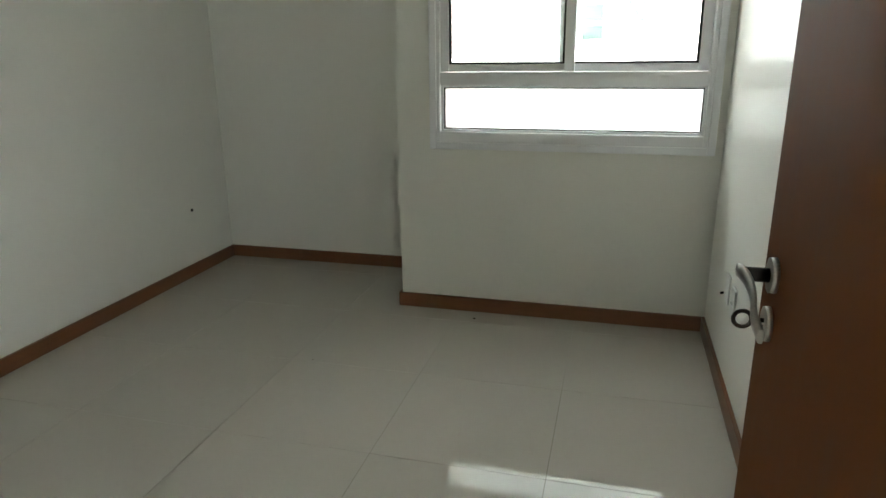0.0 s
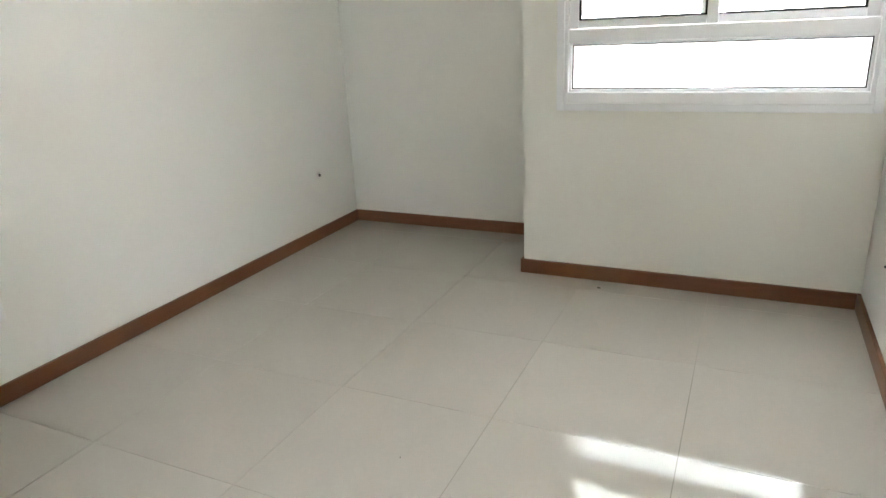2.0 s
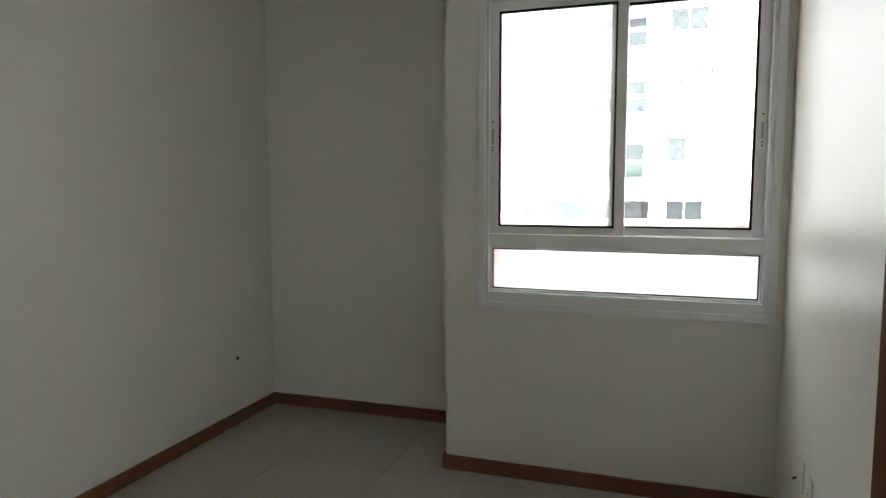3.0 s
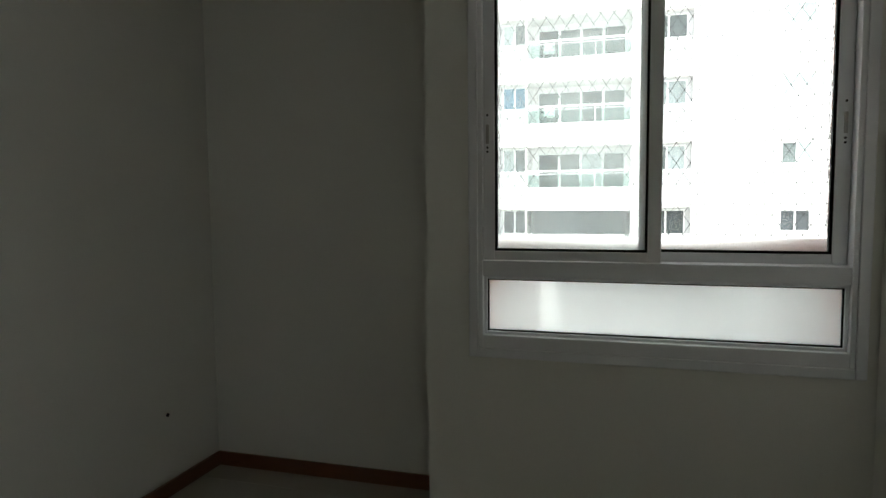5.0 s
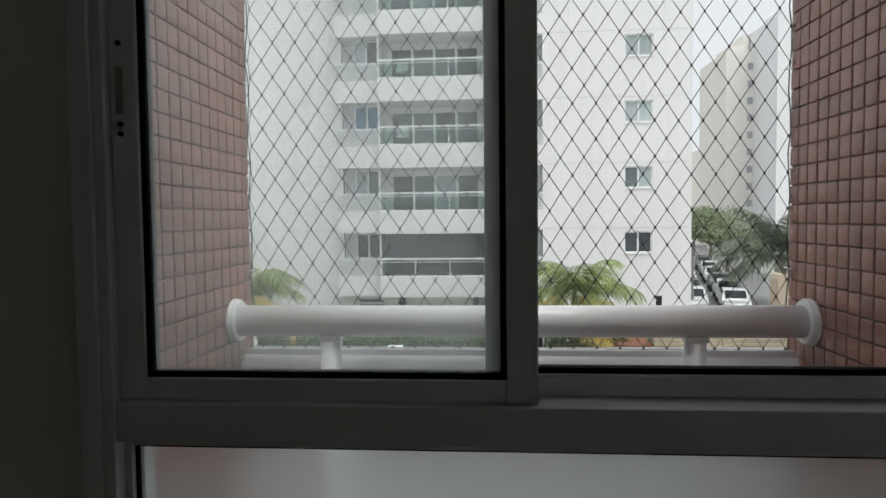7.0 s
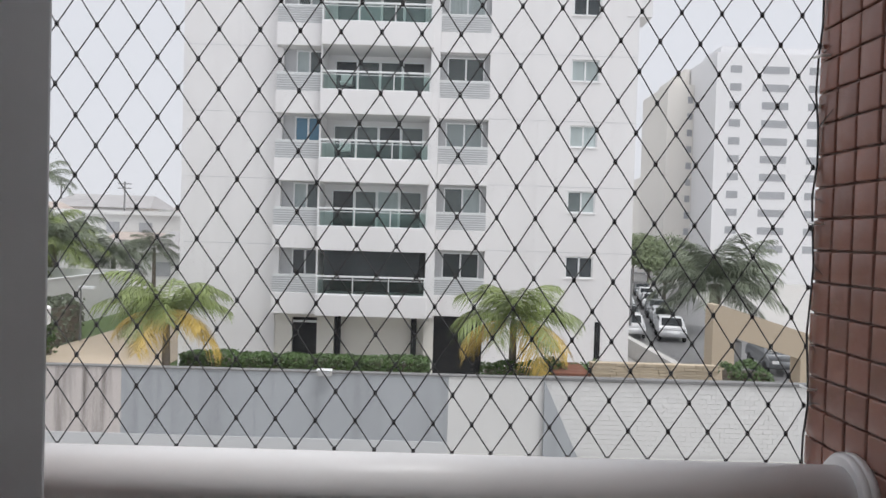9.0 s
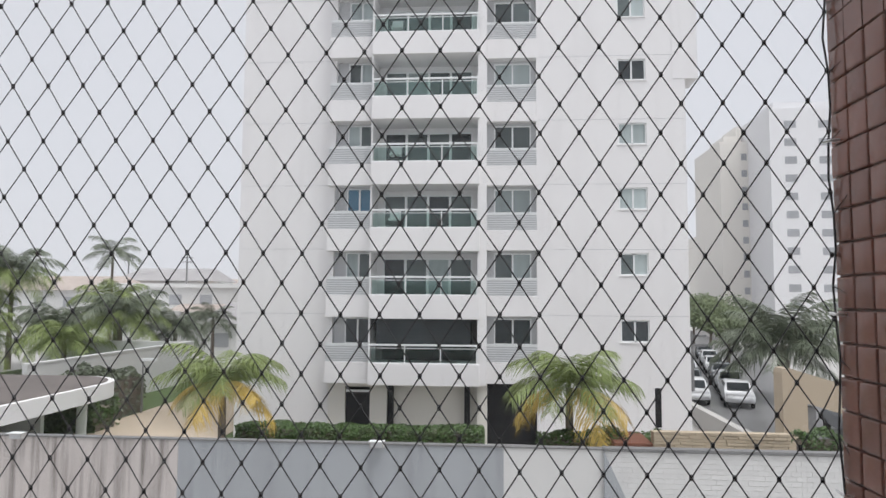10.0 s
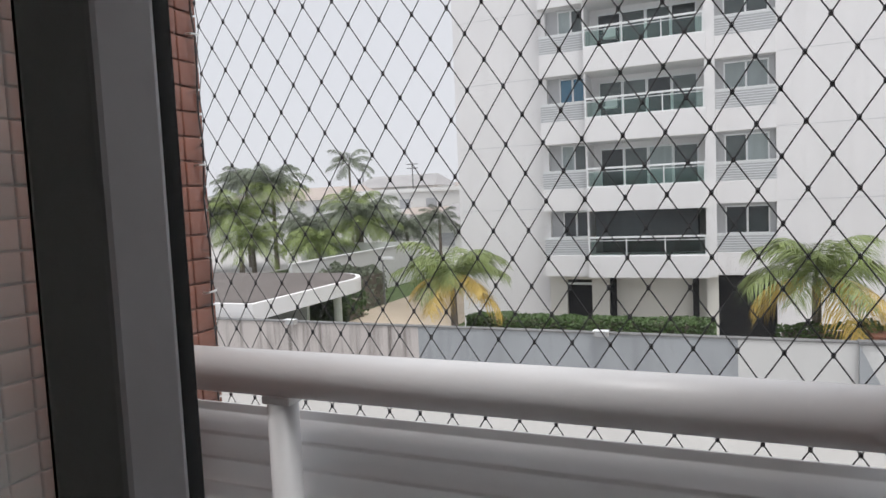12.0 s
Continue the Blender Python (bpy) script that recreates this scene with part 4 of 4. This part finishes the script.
for c in range(6):
    x = 5.7
    while x < 9.84:
        w_ = min(random.uniform(0.35, 0.9), 9.85 - x)
        d_ = random.uniform(0.0, 0.03)
        ob = part("stone", box_bm(x + 0.006, x + w_ - 0.006, 24.55 - d_, 24.618, -2.535 - c * 0.1, -2.445 - c * 0.1, 0.008), STONE, pl)
        x += w_
structure("flower_bed", boxes([(4.5, 5.69, 24.6, 26.5, GZ, -2.82)], 0.03), material("red_garden_soil", (0.20, 0.085, 0.055), 0.95, spread=0.25, scale=3, fine=20, bump=0.5), "red soil bed beside the stone planter", "soil")


def broad_tree(x, y, z0, top, r, mat, label):
    """A tapered trunk with limbs, and clumps of small leaves at their ends."""
    random.seed(int(x * 10))
    t = thing("street_tree", label, "tree", at=(x, y, GZ))
    fork = z0 - GZ
    part("trunk", rod_bm((0, 0, 0), (0.1, 0, fork), 0.22, 0.14), BARK, t)
    limbs, verts, faces = bmesh.new(), [], []
    for i in range(11):
        a = i * 2.4
        tip = Vector((math.cos(a) * r * random.uniform(0.35, 0.85), math.sin(a) * r * random.uniform(0.35, 0.85), fork + (top - z0) * random.uniform(0.3, 0.85)))
        rod_bm((0.1, 0, fork - 0.1), tip, 0.09, 0.03, 7, limbs)
        cr = r * random.uniform(0.32, 0.5)
        for _ in range(330):
            d = Vector((random.gauss(0, 1), random.gauss(0, 1), random.gauss(0, 1))).normalized() * cr * random.uniform(0.5, 1.05)
            c = tip + Vector((d.x, d.y, d.z * 0.7))
            u = Vector((random.uniform(-1, 1), random.uniform(-1, 1), random.uniform(-1, 1))).normalized() * 0.17
            v = u.orthogonal().normalized() * 0.1
            k = len(verts)
            verts.extend((c - u, c + v, c + u, c - v))
            faces.append((k, k + 1, k + 2, k + 3))
    part("limbs", limbs, BARK, t)
    me = bpy.data.meshes.new("crown")
    me.from_pydata(verts, [], faces)
    me.materials.append(mat)
    o = new("crown", me)
    o.parent = t
    tagged(o, kind="stuff")


# Muted grey-green leaf for the street trees.
TREELEAF = material("muted_tree_leaf", (0.15, 0.19, 0.09), 0.6, spread=0.35, scale=0.8, fine=6)
broad_tree(22.3, 66, -2.4, 1.6, 3.2, TREELEAF, "leafy green street tree behind the large palm")
broad_tree(26.5, 84, -2.2, 2.6, 4.0, TREELEAF, "leafy green street tree farther down the street")
broad_tree(30.5, 104, -2.0, 3.2, 4.6, TREELEAF, "pale leafy tree at the end of the street")


def car(x, y, yaw, mat, label):
    c = thing("car", label, "car", group="cars in the street", at=(x, y, GZ + 0.02))
    c.rotation_euler = (0, 0, radians(yaw))
    bm = bmesh.new()
    side = [(-2.0, 0.35), (-2.05, 0.75), (-1.2, 0.92), (-0.6, 1.42), (0.9, 1.45), (1.6, 0.98), (2.0, 0.9), (2.05, 0.4)]
    lo = [bm.verts.new((px, -0.82 + (0.14 if pz > 1.1 else 0), pz)) for px, pz in side]
    hi = [bm.verts.new((px, 0.82 - (0.14 if pz > 1.1 else 0), pz)) for px, pz in side]
    bm.faces.new(lo)
    bm.faces.new(hi[::-1])
    for i in range(len(side)):
        j = (i + 1) % len(side)
        bm.faces.new((lo[j], lo[i], hi[i], hi[j]))
    bmesh.ops.bevel(bm, geom=bm.edges[:], offset=0.05, segments=2, affect="EDGES")
    part("body", bm, mat, c, "", True)
    for xa, za, xb, zb in ((-1.17, 0.96, -0.66, 1.38), (0.96, 1.4, 1.52, 1.03)):
        g = bmesh.new()
        o = 0.02 if xa < 0 else -0.02
        vs = [g.verts.new(p) for p in ((xa - o, -0.62, za + 0.02), (xa - o, 0.62, za + 0.02), (xb - o, 0.6, zb + 0.02), (xb - o, -0.6, zb + 0.02))]
        g.faces.new(vs)
        bmesh.ops.solidify(g, geom=g.faces[:], thickness=0.02)
        part("windscreen", g, DGLASS, c)
    for s in (-1, 1):
        part("side_window", box_bm(-0.75, 1.0, s * 0.72, s * 0.76, 1.0, 1.34, 0.01), DGLASS, c)
        for wx in (-1.3, 1.25):
            part("wheel", rod_bm((wx, s * 0.66, 0.31), (wx, s * 0.84, 0.31), 0.31, seg=18), TYRE, c, "", True)
        part("headlight", box_bm(-2.07, -2.0, s * 0.55 - 0.15, s * 0.55 + 0.15, 0.6, 0.74, 0.01), RAILALU, c)


for cx_, cy_, cyaw, cmat, clab in ((13.4, 46.5, 78, CARW, "white car waiting beside the utility pole"), (15.7, 45.5, 76, CARW, "white car waiting in the wet street"), (14.9, 52.5, 77, CARG, "dark grey car in the street queue"),
                                   (17.3, 51.5, 76, CARW, "white car waiting in the wet street"), (16.4, 58.5, 77, CARW, "white car waiting in the wet street"), (18.8, 57.5, 76, CARG, "dark grey car in the street queue"),
                                   (18.0, 65, 77, CARG, "dark grey car in the street queue"), (20.4, 64, 76, CARW, "white car waiting in the wet street"), (19.6, 72, 77, CARW, "white car far down the street"),
                                   (22.2, 71, 76, CARW, "white car far down the street"), (21.5, 80, 77, CARW, "white car far down the street"), (24.2, 79, 76, CARG, "dark car far down the street")):
    car(cx_, cy_, cyaw, cmat, clab)
car(17.6, 36, 80, CARG, "dark car waiting behind the gate portal")
structure("street_wall", boxes([(11.0, 11.4, 31, 41, GZ, GZ + 0.95)], 0.02), GROUND, "low pale concrete wall beside the street", "wall")


def pole(x, y, top):
    p = thing("utility_pole", "grey concrete utility pole with crossarms", "pole", at=(x, y, GZ))
    part("shaft", rod_bm((0, 0, 0), (0, 0, top - GZ), 0.16, 0.1), COPING, p)
    for dz in (0.3, 0.9):
        part("crossarm", box_bm(-0.9, 0.9, -0.06, 0.06, top - GZ - dz - 0.06, top - GZ - dz + 0.06), COPING, p)


pole(12.9, 45, -0.2)


def garden_lamp(x, y, top):
    p = thing("garden_lamp", "slim dark garden lamp post with a flat white head", "lamp", at=(x, y, GZ))
    part("shaft", rod_bm((0, 0, 0), (0, 0, top - GZ), 0.05, 0.04), COPING, p)
    part("head", box_bm(-0.08, 0.75, -0.12, 0.12, top - GZ - 0.05, top - GZ + 0.12, 0.03), RAILALU, p)


garden_lamp(-18.3, 38, -1.8)
pole(-42, 92, 7.5)
pole(-58, 105, 8.5)
pole(-27, 110, 8.0)


# ---- distance ----
def far_tower(x0, x1, y, top, mat, label, cols, gap=2.85):
    t = thing("far_tower", label, "building")
    part("wall", boxes([(x0, x1, y, y + 14, GZ, top)]), mat, t)
    part("roof", boxes([(x0 + 1, x0 + (x1 - x0) * 0.5, y + 1, y + 8, top, top + 1.2), (x0 + (x1 - x0) * 0.55, x1 - 2, y + 2, y + 9, top, top + 3.2)]), mat, t)
    k = 0
    z = top - 3.2
    while z > GZ + 3:
        for a, b in cols:
            w = part("window", boxes([(x0 + a, x0 + b, y - 0.04, y + 0.1, z, z + 1.15)]), TOWERG, t)
        z -= gap
        k += 1


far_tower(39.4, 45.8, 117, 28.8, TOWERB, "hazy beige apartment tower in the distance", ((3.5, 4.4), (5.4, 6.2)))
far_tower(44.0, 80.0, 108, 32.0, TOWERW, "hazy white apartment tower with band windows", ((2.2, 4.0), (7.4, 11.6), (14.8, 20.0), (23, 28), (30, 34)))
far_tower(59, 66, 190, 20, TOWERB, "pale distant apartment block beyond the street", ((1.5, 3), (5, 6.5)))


def house(x, y, w, d, h, mat, roofed):
    t = thing("far_house", "low pale house among the distant roofs", "house", group="distant houses", at=(x, y, GZ))
    part("wall", boxes([(-w / 2, w / 2, 0, d, 0, h)]), mat, t)
    if roofed:
        bm = bmesh.new()
        v = [bm.verts.new(p) for p in ((-w / 2 - 0.5, -0.5, h), (w / 2 + 0.5, -0.5, h), (w / 2 + 0.5, d + 0.5, h), (-w / 2 - 0.5, d + 0.5, h), (-w / 2 + 1, d / 2, h + 2), (w / 2 - 1, d / 2, h + 2))]
        for q in ((0, 1, 5, 4), (2, 3, 4, 5), (1, 2, 5), (3, 0, 4), (3, 2, 1, 0)):
            bm.faces.new([v[i] for i in q])
        part("roof", bm, ROOF if w > 14 else DROOF, t)
    else:
        part("roof", boxes([(-w / 2 - 0.3, w / 2 + 0.3, -0.3, d + 0.3, h, h + 0.5)]), mat, t)
    for i in range(int(w // 4)):
        part("window", box_bm(-w / 2 + 1.2 + i * 4, -w / 2 + 2.8 + i * 4, -0.05, 0.1, h - 2.2, h - 0.9), TOWERG, t)


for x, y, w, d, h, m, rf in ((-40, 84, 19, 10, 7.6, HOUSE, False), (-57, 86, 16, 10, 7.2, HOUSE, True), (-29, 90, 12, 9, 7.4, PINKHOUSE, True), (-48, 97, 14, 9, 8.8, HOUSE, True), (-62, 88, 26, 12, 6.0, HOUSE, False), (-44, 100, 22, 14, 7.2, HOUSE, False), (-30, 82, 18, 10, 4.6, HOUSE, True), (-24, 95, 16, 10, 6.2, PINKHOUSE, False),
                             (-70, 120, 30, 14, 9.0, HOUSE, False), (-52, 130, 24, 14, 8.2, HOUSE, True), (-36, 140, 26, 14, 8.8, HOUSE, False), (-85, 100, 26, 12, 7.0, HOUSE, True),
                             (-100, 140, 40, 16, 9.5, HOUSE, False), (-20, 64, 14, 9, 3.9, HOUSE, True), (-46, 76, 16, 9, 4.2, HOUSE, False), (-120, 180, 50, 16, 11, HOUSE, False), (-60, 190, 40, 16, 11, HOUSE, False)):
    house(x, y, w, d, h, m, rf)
for i_ in range(16):
    hx, hy = -115 + i_ * 6.3 + random.uniform(-2, 2), random.uniform(74, 150)
    hh = random.uniform(3.6, 5.6) + (hy - 74) * 0.035
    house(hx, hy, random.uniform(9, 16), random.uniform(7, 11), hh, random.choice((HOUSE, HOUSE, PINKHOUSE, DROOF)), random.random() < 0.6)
# Grey-green base colour holds the haze over the farthest trees.
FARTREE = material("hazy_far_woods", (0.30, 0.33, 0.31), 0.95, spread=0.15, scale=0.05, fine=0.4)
woods = bmesh.new()
for i in range(70):
    a = -2.2 + i * 0.045
    x, y = 330 * math.sin(a * 0.55), 330 * math.cos(a * 0.55)
    r = random.uniform(7, 13)
    bmesh.ops.create_icosphere(woods, subdivisions=2, radius=r, matrix=Matrix.Translation((x, y + random.uniform(-20, 20), GZ + 2)) @ Matrix.Diagonal((1.6, 1, random.uniform(0.7, 1.1), 1)))
for v in woods.verts:
    v.co += Vector((noise.noise(v.co * 0.3), 0, noise.noise(v.co * 0.35 + Vector((9, 0, 0))))) * 2.5
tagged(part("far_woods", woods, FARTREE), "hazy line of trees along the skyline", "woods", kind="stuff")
